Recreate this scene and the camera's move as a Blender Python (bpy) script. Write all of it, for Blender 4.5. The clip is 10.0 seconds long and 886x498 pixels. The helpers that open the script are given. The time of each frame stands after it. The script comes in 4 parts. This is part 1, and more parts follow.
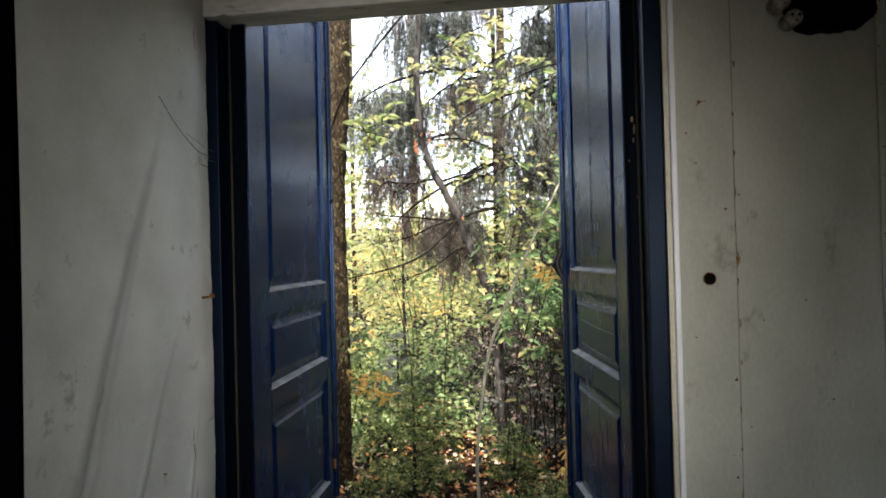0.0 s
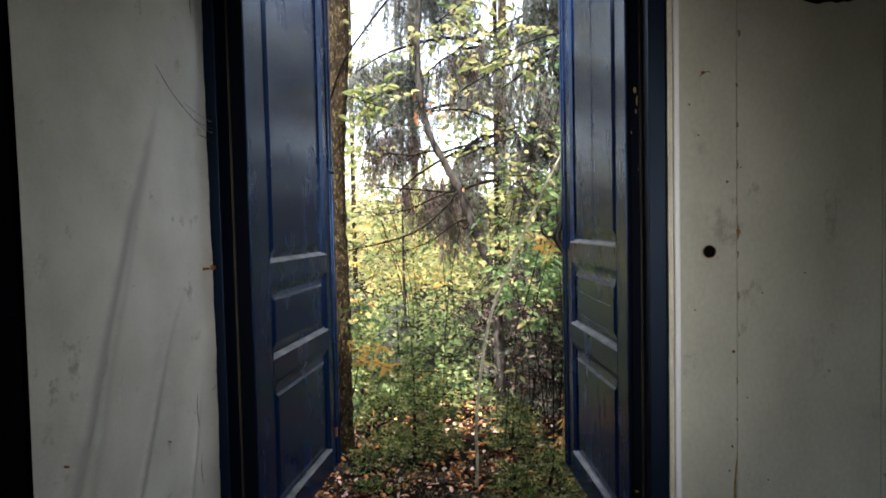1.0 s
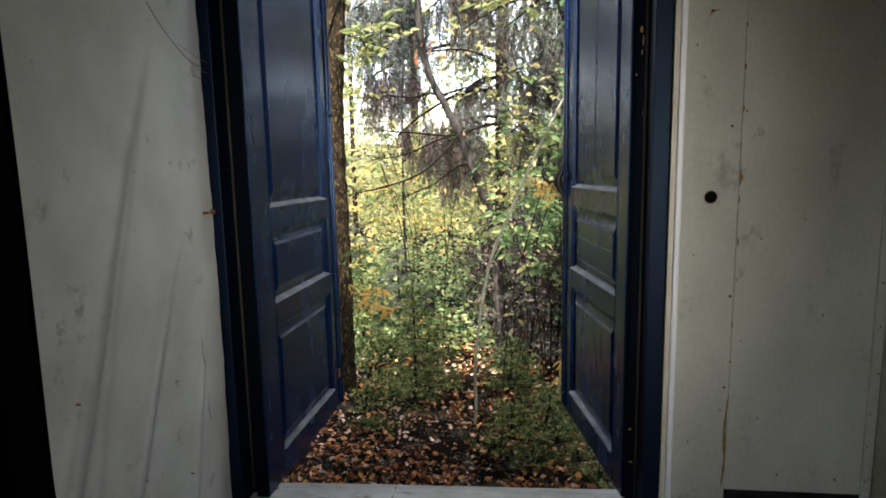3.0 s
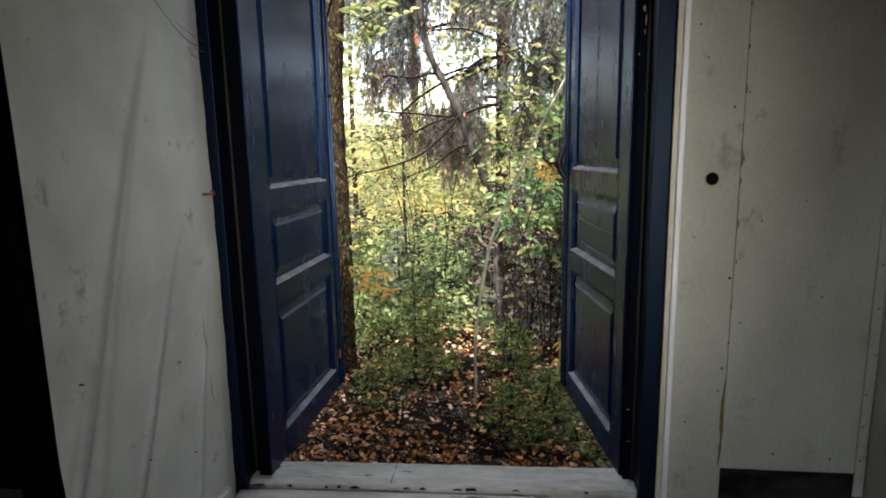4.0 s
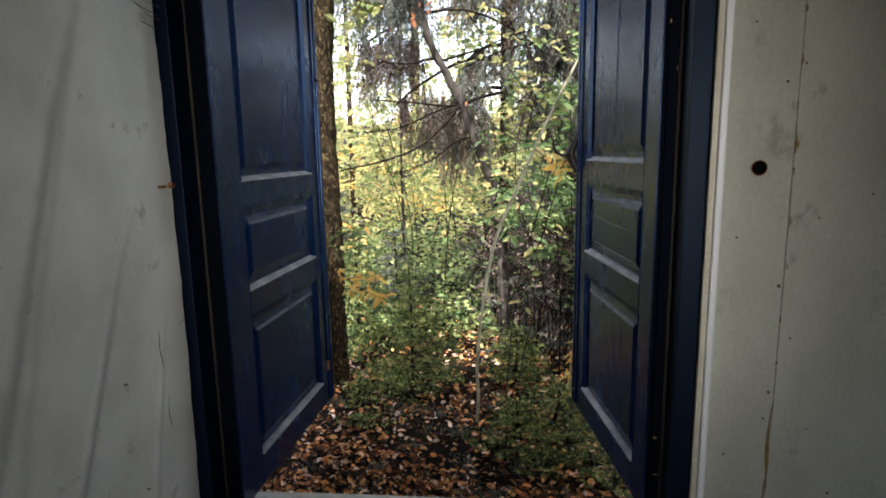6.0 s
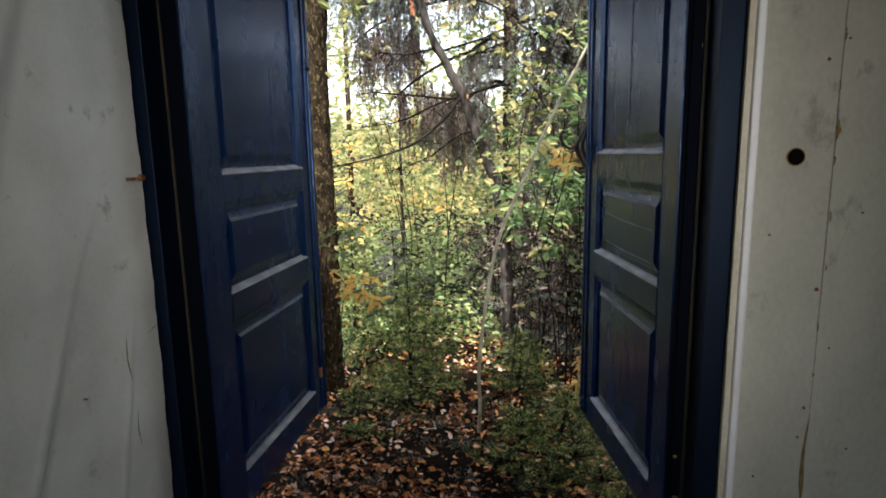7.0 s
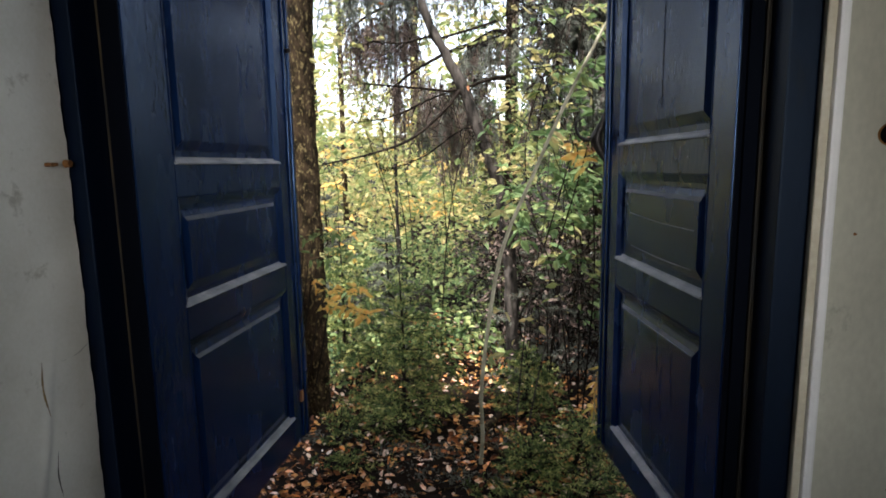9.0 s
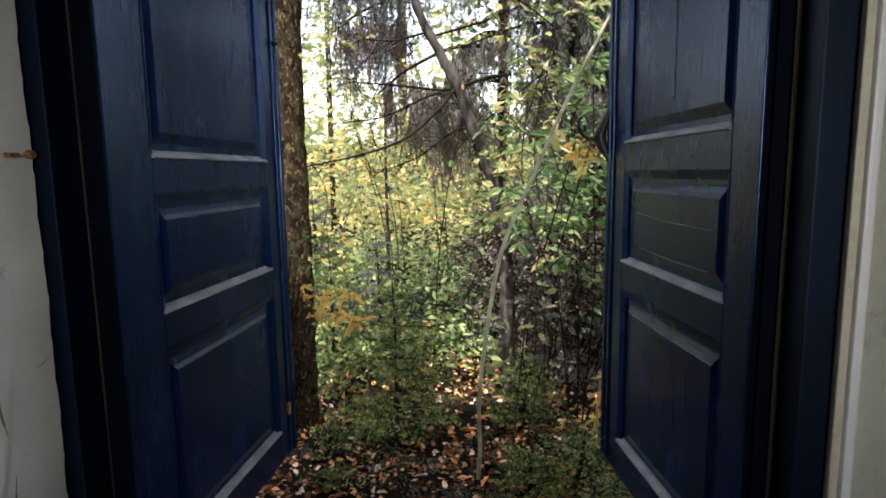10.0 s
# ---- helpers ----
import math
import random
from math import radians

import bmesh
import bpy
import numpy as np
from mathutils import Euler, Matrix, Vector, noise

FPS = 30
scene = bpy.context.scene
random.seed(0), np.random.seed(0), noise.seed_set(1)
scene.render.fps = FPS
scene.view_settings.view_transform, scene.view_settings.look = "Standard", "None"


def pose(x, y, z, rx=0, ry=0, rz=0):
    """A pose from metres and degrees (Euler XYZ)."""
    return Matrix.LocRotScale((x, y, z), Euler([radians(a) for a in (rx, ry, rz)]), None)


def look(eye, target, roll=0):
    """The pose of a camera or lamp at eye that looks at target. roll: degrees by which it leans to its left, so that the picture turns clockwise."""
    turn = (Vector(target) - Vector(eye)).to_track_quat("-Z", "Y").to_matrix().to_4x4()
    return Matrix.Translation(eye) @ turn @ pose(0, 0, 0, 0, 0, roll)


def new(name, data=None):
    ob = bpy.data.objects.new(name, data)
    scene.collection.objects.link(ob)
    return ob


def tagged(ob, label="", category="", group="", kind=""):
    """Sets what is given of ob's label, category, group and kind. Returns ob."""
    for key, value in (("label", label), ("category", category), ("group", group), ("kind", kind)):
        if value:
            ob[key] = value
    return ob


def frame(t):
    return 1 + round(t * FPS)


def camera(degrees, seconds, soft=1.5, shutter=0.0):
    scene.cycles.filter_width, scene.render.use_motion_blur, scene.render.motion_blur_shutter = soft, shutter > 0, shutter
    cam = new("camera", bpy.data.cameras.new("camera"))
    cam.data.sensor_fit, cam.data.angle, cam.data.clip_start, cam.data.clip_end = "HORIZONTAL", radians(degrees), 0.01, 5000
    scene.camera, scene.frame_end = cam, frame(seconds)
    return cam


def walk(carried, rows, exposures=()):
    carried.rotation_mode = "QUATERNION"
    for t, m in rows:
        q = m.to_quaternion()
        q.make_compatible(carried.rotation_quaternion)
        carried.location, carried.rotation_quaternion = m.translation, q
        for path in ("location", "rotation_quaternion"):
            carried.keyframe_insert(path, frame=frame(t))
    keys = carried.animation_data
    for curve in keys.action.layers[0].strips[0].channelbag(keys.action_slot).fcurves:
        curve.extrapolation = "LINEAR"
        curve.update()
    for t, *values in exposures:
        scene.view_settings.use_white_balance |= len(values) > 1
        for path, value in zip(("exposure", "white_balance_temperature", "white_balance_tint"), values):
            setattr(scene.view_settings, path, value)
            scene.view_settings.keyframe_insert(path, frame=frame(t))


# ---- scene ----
cam = camera(76.0, 10.0, soft=1.8)
# seconds, x, y, z, pitch, yaw, roll
ROWS = [
    (0.0, 0.184, -0.186, 1.236, 0.58, 6.58, -1.44),
    (0.5, 0.184, -0.186, 1.236, -0.80, 6.61, -1.34),
    (1.0, 0.184, -0.186, 1.236, -2.23, 6.66, -1.29),
    (1.5, 0.184, -0.186, 1.236, -3.66, 6.69, -1.27),
    (2.0, 0.184, -0.186, 1.236, -5.11, 6.72, -1.22),
    (2.5, 0.184, -0.186, 1.236, -6.47, 6.76, -1.17),
    (4.0, 0.184, -0.186, 1.236, -9.64, 6.86, -1.10),
    (4.5, 0.184, -0.186, 1.236, -9.92, 6.87, -1.08),
    (5.0, 0.184, -0.186, 1.236, -10.15, 6.86, -1.08),
    (5.5, 0.177, -0.049, 1.217, -9.84, 7.00, -1.08),
    (7.0, 0.161, 0.241, 1.163, -9.52, 7.37, -1.08),
    (7.5, 0.153, 0.334, 1.144, -9.30, 7.41, -1.06),
    (8.0, 0.146, 0.403, 1.128, -9.09, 7.42, -1.04),
    (8.5, 0.139, 0.456, 1.116, -8.82, 7.38, -1.02),
    (9.0, 0.127, 0.521, 1.100, -8.45, 7.18, -0.98),
    (9.5, 0.107, 0.568, 1.087, -8.10, 6.62, -0.90),
    (10.0, 0.082, 0.615, 1.070, -7.66, 5.81, -0.79),
]
EXPOSURES = [(0.0, 2.58), (5.0, 2.54), (6.0, 2.48), (7.5, 2.31), (10.0, 2.24)]
walk(cam, [(t, pose(x, y, z, 90 + pitch, 0, yaw) @ pose(0, 0, 0, 0, 0, roll)) for t, x, y, z, pitch, yaw, roll in ROWS], EXPOSURES)

# ---- light ----
SUN_ELEVATION, SUN_AZIMUTH = 67.0, 205.0   # azimuth from +y towards +x
world = bpy.data.worlds.new("overcast_sky")
scene.world = world
world.use_nodes = True
wn = world.node_tree.nodes
sky = wn.new("ShaderNodeTexSky")
sky.sky_type = "NISHITA"
sky.sun_disc = False
sky.sun_elevation, sky.sun_rotation = radians(SUN_ELEVATION), radians(SUN_AZIMUTH)
sky.air_density, sky.dust_density, sky.ozone_density = 1.0, 2.0, 0.6
haze = wn.new("ShaderNodeHueSaturation")
haze.inputs["Saturation"].default_value = 0.50
world.node_tree.links.new(sky.outputs[0], haze.inputs["Color"])
world.node_tree.links.new(haze.outputs[0], wn["Background"].inputs[0])
wn["Background"].inputs[1].default_value = 0.15
scene.view_settings.exposure = 0.0

sun = new("sun", bpy.data.lights.new("sun", "SUN"))
sun.data.energy, sun.data.angle, sun.data.color = 2.9, radians(2), (1.0, 0.96, 0.90)
sa, se = radians(SUN_AZIMUTH), radians(SUN_ELEVATION)
sun_from = Vector((math.sin(sa) * math.cos(se), math.cos(sa) * math.cos(se), math.sin(se)))
sun.matrix_world = look(sun_from * 50, (0, 0, 0))

# area lamp added behind the camera as assumed window light
lamp = new("assumed_window_light", bpy.data.lights.new("assumed_window_light", "AREA"))
lamp.data.shape, lamp.data.size, lamp.data.size_y = "RECTANGLE", 0.85, 1.15
lamp.data.energy, lamp.data.color = 0.97, (1.0, 0.962, 0.925)
# narrow spread dims the outer walls like lens vignetting
lamp.data.spread = radians(28)
lamp.matrix_world = look((0.78, -2.26, 1.35), (-0.06, 1.65, 1.14))


# ---- materials ----
def shader(name):
    m = bpy.data.materials.new(name)
    m.use_nodes = True
    t = m.node_tree
    return m, t.nodes, t.links, t.nodes["Principled BSDF"]


def paint(name, a, b, scale=6.0, rough=0.5, bump=0.1, fine=60.0, stain=None, stain_at=0.62, stretch=(1, 1, 1), rough_var=0.15, metal=0.0, spec=0.5, sheen=None, shadow_streaks=(), grain=0.25):
    """A surface of two tones at a broad scale, with fine grain, relief and, where given, stains."""
    m, n, l, p = shader(name)
    tc = n.new("ShaderNodeTexCoord")
    mp = n.new("ShaderNodeMapping")
    mp.inputs["Scale"].default_value = stretch
    l.new(tc.outputs["Object"], mp.inputs["Vector"])
    n1 = n.new("ShaderNodeTexNoise")
    n1.inputs["Scale"].default_value, n1.inputs["Detail"].default_value = scale, 6
    n2 = n.new("ShaderNodeTexNoise")
    n2.inputs["Scale"].default_value, n2.inputs["Detail"].default_value = fine, 5
    for q in (n1, n2):
        l.new(mp.outputs[0], q.inputs["Vector"])
    r = n.new("ShaderNodeValToRGB")
    r.color_ramp.elements[0].position, r.color_ramp.elements[1].position = 0.35, 0.68
    r.color_ramp.elements[0].color, r.color_ramp.elements[1].color = (*a, 1), (*b, 1)
    l.new(n1.outputs["Fac"], r.inputs[0])
    mul = n.new("ShaderNodeMix")
    mul.data_type, mul.blend_type = "RGBA", "OVERLAY"
    mul.inputs["Factor"].default_value = grain
    l.new(r.outputs[0], mul.inputs["A"])
    l.new(n2.outputs["Fac"], mul.inputs["B"])
    colour = mul.outputs["Result"]
    if stain:
        n3 = n.new("ShaderNodeTexNoise")
        n3.inputs["Scale"].default_value, n3.inputs["Detail"].default_value, n3.inputs["Roughness"].default_value = scale * 2.3, 9, 0.7
        l.new(mp.outputs[0], n3.inputs["Vector"])
        r3 = n.new("ShaderNodeValToRGB")
        r3.color_ramp.elements[0].position, r3.color_ramp.elements[1].position = stain_at, stain_at + 0.08
        l.new(n3.outputs["Fac"], r3.inputs[0])
        ms = n.new("ShaderNodeMix")
        ms.data_type = "RGBA"
        l.new(r3.outputs[0], ms.inputs["Factor"])
        l.new(colour, ms.inputs["A"])
        ms.inputs["B"].default_value = (*stain, 1)
        colour = ms.outputs["Result"]
    for k, (y0, slope, z0, z_top, w, dark) in enumerate(shadow_streaks):
        # a soft shadow painted as a long slanting dark streak, fading at its upper end
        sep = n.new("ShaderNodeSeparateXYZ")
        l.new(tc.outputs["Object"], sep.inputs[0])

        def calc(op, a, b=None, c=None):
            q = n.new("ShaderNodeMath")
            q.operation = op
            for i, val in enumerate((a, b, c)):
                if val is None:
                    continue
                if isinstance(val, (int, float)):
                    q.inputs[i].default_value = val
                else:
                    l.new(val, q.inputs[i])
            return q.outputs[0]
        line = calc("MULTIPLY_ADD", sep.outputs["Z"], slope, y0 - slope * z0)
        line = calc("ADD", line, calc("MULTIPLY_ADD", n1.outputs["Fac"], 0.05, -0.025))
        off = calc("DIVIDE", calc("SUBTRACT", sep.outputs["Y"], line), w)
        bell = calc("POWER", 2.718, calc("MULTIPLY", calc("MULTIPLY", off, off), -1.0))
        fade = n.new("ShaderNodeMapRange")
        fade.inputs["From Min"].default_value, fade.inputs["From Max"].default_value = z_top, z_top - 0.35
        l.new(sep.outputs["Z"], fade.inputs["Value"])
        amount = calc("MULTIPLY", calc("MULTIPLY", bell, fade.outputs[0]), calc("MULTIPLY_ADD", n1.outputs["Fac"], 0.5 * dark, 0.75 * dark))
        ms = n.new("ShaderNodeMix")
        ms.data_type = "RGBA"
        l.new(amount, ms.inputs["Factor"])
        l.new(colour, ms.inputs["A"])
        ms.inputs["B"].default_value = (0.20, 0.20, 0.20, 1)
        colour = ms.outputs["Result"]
    if sheen:
        p.inputs["Specular Tint"].default_value = (*sheen, 1)
    l.new(colour, p.inputs["Base Color"])
    mr = n.new("ShaderNodeMapRange")
    mr.inputs["To Min"].default_value, mr.inputs["To Max"].default_value = rough - rough_var, min(1, rough + rough_var)
    l.new(n1.outputs["Fac"], mr.inputs["Value"])
    l.new(mr.outputs[0], p.inputs["Roughness"])
    p.inputs["Metallic"].default_value = metal
    p.inputs["Specular IOR Level"].default_value = spec
    bp = n.new("ShaderNodeBump")
    bp.inputs["Strength"].default_value, bp.inputs["Distance"].default_value = bump, 0.004
    l.new(n2.outputs["Fac"], bp.inputs["Height"])
    l.new(bp.outputs[0], p.inputs["Normal"])
    return m


def foliage(name, tones, through_light=0.35, rough=0.5, spec=0.18, pure=0.66, clumps=7.0, even=0.55):
    """Leaves: a tone for each leaf, some light passing through."""
    m, n, l, p = shader(name)
    g = n.new("ShaderNodeNewGeometry")
    r = n.new("ShaderNodeValToRGB")
    r.color_ramp.interpolation = "LINEAR"
    while len(r.color_ramp.elements) < len(tones):
        r.color_ramp.elements.new(0.5)
    for i, c in enumerate(tones):
        grey = 0.3 * c[0] + 0.6 * c[1] + 0.1 * c[2]
        c = tuple(max(0.0, pure * q + (1 - pure) * grey) for q in (c[0] * 1.18, c[1], c[2]))
        r.color_ramp.elements[i].position = i / (len(tones) - 1)
        r.color_ramp.elements[i].color = (*c, 1)
    tc = n.new("ShaderNodeTexCoord")
    clump = n.new("ShaderNodeTexNoise")
    clump.inputs["Scale"].default_value, clump.inputs["Detail"].default_value = clumps, 3
    l.new(tc.outputs["Object"], clump.inputs["Vector"])
    spread = n.new("ShaderNodeMapRange")
    spread.inputs["From Min"].default_value, spread.inputs["From Max"].default_value = 0.32, 0.68
    l.new(clump.outputs["Fac"], spread.inputs["Value"])
    blend = n.new("ShaderNodeMix")
    blend.inputs["Factor"].default_value = even
    l.new(g.outputs["Random Per Island"], blend.inputs["A"])
    l.new(spread.outputs[0], blend.inputs["B"])
    l.new(blend.outputs["Result"], r.inputs[0])
    nz = n.new("ShaderNodeTexNoise")
    nz.inputs["Scale"].default_value = 45
    l.new(tc.outputs["Object"], nz.inputs["Vector"])
    mx = n.new("ShaderNodeMix")
    mx.data_type, mx.blend_type = "RGBA", "OVERLAY"
    mx.inputs["Factor"].default_value = 0.35
    l.new(r.outputs[0], mx.inputs["A"])
    l.new(nz.outputs["Fac"], mx.inputs["B"])
    l.new(mx.outputs["Result"], p.inputs["Base Color"])
    p.inputs["Roughness"].default_value = rough
    p.inputs["Specular IOR Level"].default_value = spec
    if through_light:
        tr = n.new("ShaderNodeBsdfTranslucent")
        l.new(mx.outputs["Result"], tr.inputs["Color"])
        ms = n.new("ShaderNodeMixShader")
        ms.inputs[0].default_value = through_light
        l.new(p.outputs[0], ms.inputs[1])
        l.new(tr.outputs[0], ms.inputs[2])
        l.new(ms.outputs[0], n["Material Output"].inputs["Surface"])
    return m


M_WALL = paint("cream_wallboard", (0.43, 0.42, 0.345), (0.57, 0.56, 0.47), 3.6, 0.75, 0.10, 90, (0.33, 0.315, 0.26), 0.60, (1, 1, 0.55), grain=0.16)
# the slanting shadows on this paper are painted into its colour
M_PAPER = paint("old_white_lining_paper", (0.59, 0.575, 0.505), (0.74, 0.725, 0.65), 4.5, 0.8, 0.08, 120, (0.44, 0.42, 0.35), 0.61, grain=0.16, shadow_streaks=((1.119, 0.38, 0.941, 1.62, 0.016, 0.50), (1.285, 0.466, 0.64, 1.08, 0.010, 0.50), (1.50, 0.22, 0.46, 0.80, 0.008, 0.35), (1.335, 0.30, 1.50, 1.75, 0.014, 0.22)))
M_WHITE = paint("white_gloss_trim", (0.82, 0.82, 0.82), (0.90, 0.90, 0.90), 5.0, 0.40, 0.1, 80, (0.42, 0.38, 0.32), 0.69)
M_CREAM = paint("cream_old_trim", (0.55, 0.50, 0.38), (0.66, 0.62, 0.50), 6.0, 0.55, 0.15, 80, (0.28, 0.2, 0.12), 0.66)
M_BLUE = paint("navy_gloss_paint", (0.0012, 0.0072, 0.031), (0.0042, 0.0165, 0.062), 7.0, 0.25, 0.25, 70, (0.035, 0.05, 0.085), 0.63, (1, 1, 0.35), spec=0.34, sheen=(0.32, 0.55, 1.0))
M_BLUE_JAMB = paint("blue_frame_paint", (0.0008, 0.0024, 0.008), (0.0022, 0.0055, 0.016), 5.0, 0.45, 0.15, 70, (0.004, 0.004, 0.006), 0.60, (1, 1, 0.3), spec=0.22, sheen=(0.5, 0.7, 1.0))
M_EDGE = paint("blue_black_edge", (0.0007, 0.0009, 0.0022), (0.0018, 0.0022, 0.005), 7.0, 0.7, 0.3, 50, (0.05, 0.028, 0.008), 0.74, (1, 1, 0.25), spec=0.08, sheen=(0.5, 0.7, 1.0))
M_RUBBED = paint("rubbed_brown_arris", (0.002, 0.002, 0.002), (0.036, 0.024, 0.007), 14.0, 0.7, 0.3, 60, (0.01, 0.01, 0.012), 0.55, (1, 1, 0.4))
# dusty paint, made paler for the light that the ledges catch
M_DUST_LIGHT = paint("dusty_lightened_paint", (0.12, 0.125, 0.14), (0.30, 0.30, 0.30), 9.0, 0.7, 0.2, 90, (0.05, 0.06, 0.08), 0.66)
# the light that sloping panel heads catch, painted as a paler blue
M_BEVEL = paint("lit_blue_bevel", (0.03, 0.038, 0.055), (0.10, 0.105, 0.12), 12.0, 0.7, 0.2, 90, (0.012, 0.02, 0.04), 0.6)
M_SILL = paint("worn_white_sill_paint", (0.46, 0.445, 0.39), (0.72, 0.70, 0.64), 13.0, 0.65, 0.6, 90, (0.15, 0.12, 0.09), 0.60, (0.22, 1, 1), grain=0.4)
M_IRON = paint("black_iron", (0.012, 0.011, 0.011), (0.03, 0.026, 0.024), 20.0, 0.45, 0.3, 90, metal=0.6)
M_RUST = paint("rust", (0.12, 0.045, 0.012), (0.30, 0.14, 0.04), 30.0, 0.8, 0.4, 120)
M_FLOOR = paint("brown_floor_paint", (0.05, 0.032, 0.015), (0.15, 0.095, 0.035), 9.0, 0.6, 0.3, 50, (0.05, 0.04, 0.03), 0.6, (1, 0.2, 1))
M_DARK = paint("dark_brown_board", (0.005, 0.004, 0.003), (0.014, 0.010, 0.008), 5.0, 0.8, 0.3, 50, spec=0.05)
# near black: the darkness of the unlit side room is put into the colour
M_VOID = paint("unlit_room_boarding", (0.0004, 0.0006, 0.0016), (0.0010, 0.0014, 0.0034), 5.0, 0.7, 0.2, 50, spec=0.06)
M_CHAR = paint("charred_black", (0.0012, 0.0012, 0.0012), (0.004, 0.0036, 0.0034), 18.0, 0.8, 0.6, 60, spec=0.06)
M_PORCELAIN = paint("stained_porcelain", (0.30, 0.27, 0.24), (0.50, 0.47, 0.43), 45.0, 0.6, 0.5, 60, (0.10, 0.06, 0.035), 0.55, spec=0.2)
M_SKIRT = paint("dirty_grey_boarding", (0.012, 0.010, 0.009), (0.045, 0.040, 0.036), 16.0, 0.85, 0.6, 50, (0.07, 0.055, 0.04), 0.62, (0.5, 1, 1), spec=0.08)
M_GLUE = paint("ochre_glue", (0.16, 0.10, 0.03), (0.30, 0.20, 0.07), 40.0, 0.7, 0.3, 120)
M_SCUFF = paint("dusty_scuffed_blue", (0.012, 0.022, 0.055), (0.05, 0.065, 0.10), 40.0, 0.7, 0.2, 120, spec=0.1)
M_CEIL = paint("grey_ceiling", (0.30, 0.29, 0.27), (0.38, 0.37, 0.34), 3.0, 0.8, 0.1, 60)
M_OUTWALL = paint("weathered_boarding", (0.14, 0.12, 0.10), (0.24, 0.21, 0.18), 5.0, 0.8, 0.3, 50, stretch=(1, 1, 0.2))
M_WEB = paint("grey_cobweb", (0.25, 0.24, 0.22), (0.4, 0.38, 0.35), 30.0, 0.9, 0.0, 90)
M_CHALK = paint("white_chalk", (0.10, 0.11, 0.14), (0.22, 0.23, 0.26), 60.0, 0.95, 0.0, 200)


# ---- building blocks ----
def mesh_from(name, verts, faces, smooth=False):
    me = bpy.data.meshes.new(name)
    me.from_pydata([tuple(v) for v in verts], [], [tuple(f) for f in faces])
    if smooth:
        me.polygons.foreach_set("use_smooth", [True] * len(me.polygons))
    me.update()
    return me


outdoors = False           # while True, pieces are laid on the sloping plot


def part(name, data, material, parent=None, label="", smooth=False):
    """Links a bmesh or mesh as one object, under a thing or part."""
    if isinstance(data, bmesh.types.BMesh):
        me = bpy.data.meshes.new(name)
        bmesh.ops.recalc_face_normals(data, faces=data.faces)
        data.to_mesh(me)
        data.free()
        if smooth:
            me.polygons.foreach_set("use_smooth", [True] * len(me.polygons))
    else:
        me = data
    if outdoors:
        me.transform(PLOT_TURN if parent else PLOT)
    me.materials.append(material)
    ob = new(name, me)
    if parent:
        ob.parent = parent
    if label:
        ob["label"] = label
    return ob


def block(x0, x1, y0, y1, z0, z1, bevel=0.0, bm=None):
    bm = bm or bmesh.new()
    r = bmesh.ops.create_cube(bm, size=1.0, matrix=Matrix.LocRotScale(((x0 + x1) / 2, (y0 + y1) / 2, (z0 + z1) / 2), None, (abs(x1 - x0), abs(y1 - y0), abs(z1 - z0))))
    if bevel:
        es = list({e for v in r["verts"] for e in v.link_edges})
        bmesh.ops.bevel(bm, geom=es, offset=bevel, segments=2, affect="EDGES", profile=0.6)
    return bm


def thing(name, m, label, category, group="", kind=""):
    ob = new(name)
    ob.matrix_world = m
    return tagged(ob, label, category, group, kind)


def tube(points, radii, sides=6, wobble=0.0, rng=None):
    """Vertices and faces of a tapered round stem along points."""
    pts = np.array(points, float)
    rad = np.broadcast_to(np.array(radii, float), (len(pts),)) if np.ndim(radii) else np.full(len(pts), radii)
    tan = np.gradient(pts, axis=0)
    tan /= np.linalg.norm(tan, axis=1)[:, None] + 1e-9
    ref = np.array([1.0, 0.0, 0.0]) if abs(tan[0][0]) < 0.8 else np.array([0.0, 1.0, 0.0])
    verts, faces = [], []
    for i, (p, t, r) in enumerate(zip(pts, tan, rad)):
        a = np.cross(t, ref)
        a /= np.linalg.norm(a) + 1e-9
        b = np.cross(t, a)
        for k in range(sides):
            ang = 2 * math.pi * k / sides
            rr = r * (1 + (wobble * (rng.random() - 0.5) * 2 if rng else 0))
            verts.append(p + rr * (math.cos(ang) * a + math.sin(ang) * b))
        if i:
            o = (i - 1) * sides
            faces += [(o + k, o + (k + 1) % sides, o + sides + (k + 1) % sides, o + sides + k) for k in range(sides)]
    faces.append(tuple(range(sides))[::-1])
    faces.append(tuple(range(len(verts) - sides, len(verts))))
    return verts, faces


def joined(pieces):
    verts, faces = [], []
    for v, f in pieces:
        o = len(verts)
        verts += list(v)
        faces += [tuple(i + o for i in q) for q in f]
    return verts, faces


def curve(points, n=24):
    """A smooth run of n points through the given ones."""
    p = np.array(points, float)
    q = np.vstack([2 * p[0] - p[1], p, 2 * p[-1] - p[-2]])
    out = []
    for u in np.linspace(0, len(p) - 1.0001, n):
        i, s = int(u), u - int(u)
        a, b, c, d = q[i], q[i + 1], q[i + 2], q[i + 3]
        out.append(0.5 * (2 * b + (c - a) * s + (2 * a - 5 * b + 4 * c - d) * s * s + (3 * b - a - 3 * c + d) * s ** 3))
    return np.array(out)


# ---- the room ----
WY = 1.654                 # inner face of the door wall
XL, XR = -0.829, 1.328     # side walls
FLOOR, CEIL = -0.045, 2.75
HEAD = 2.062


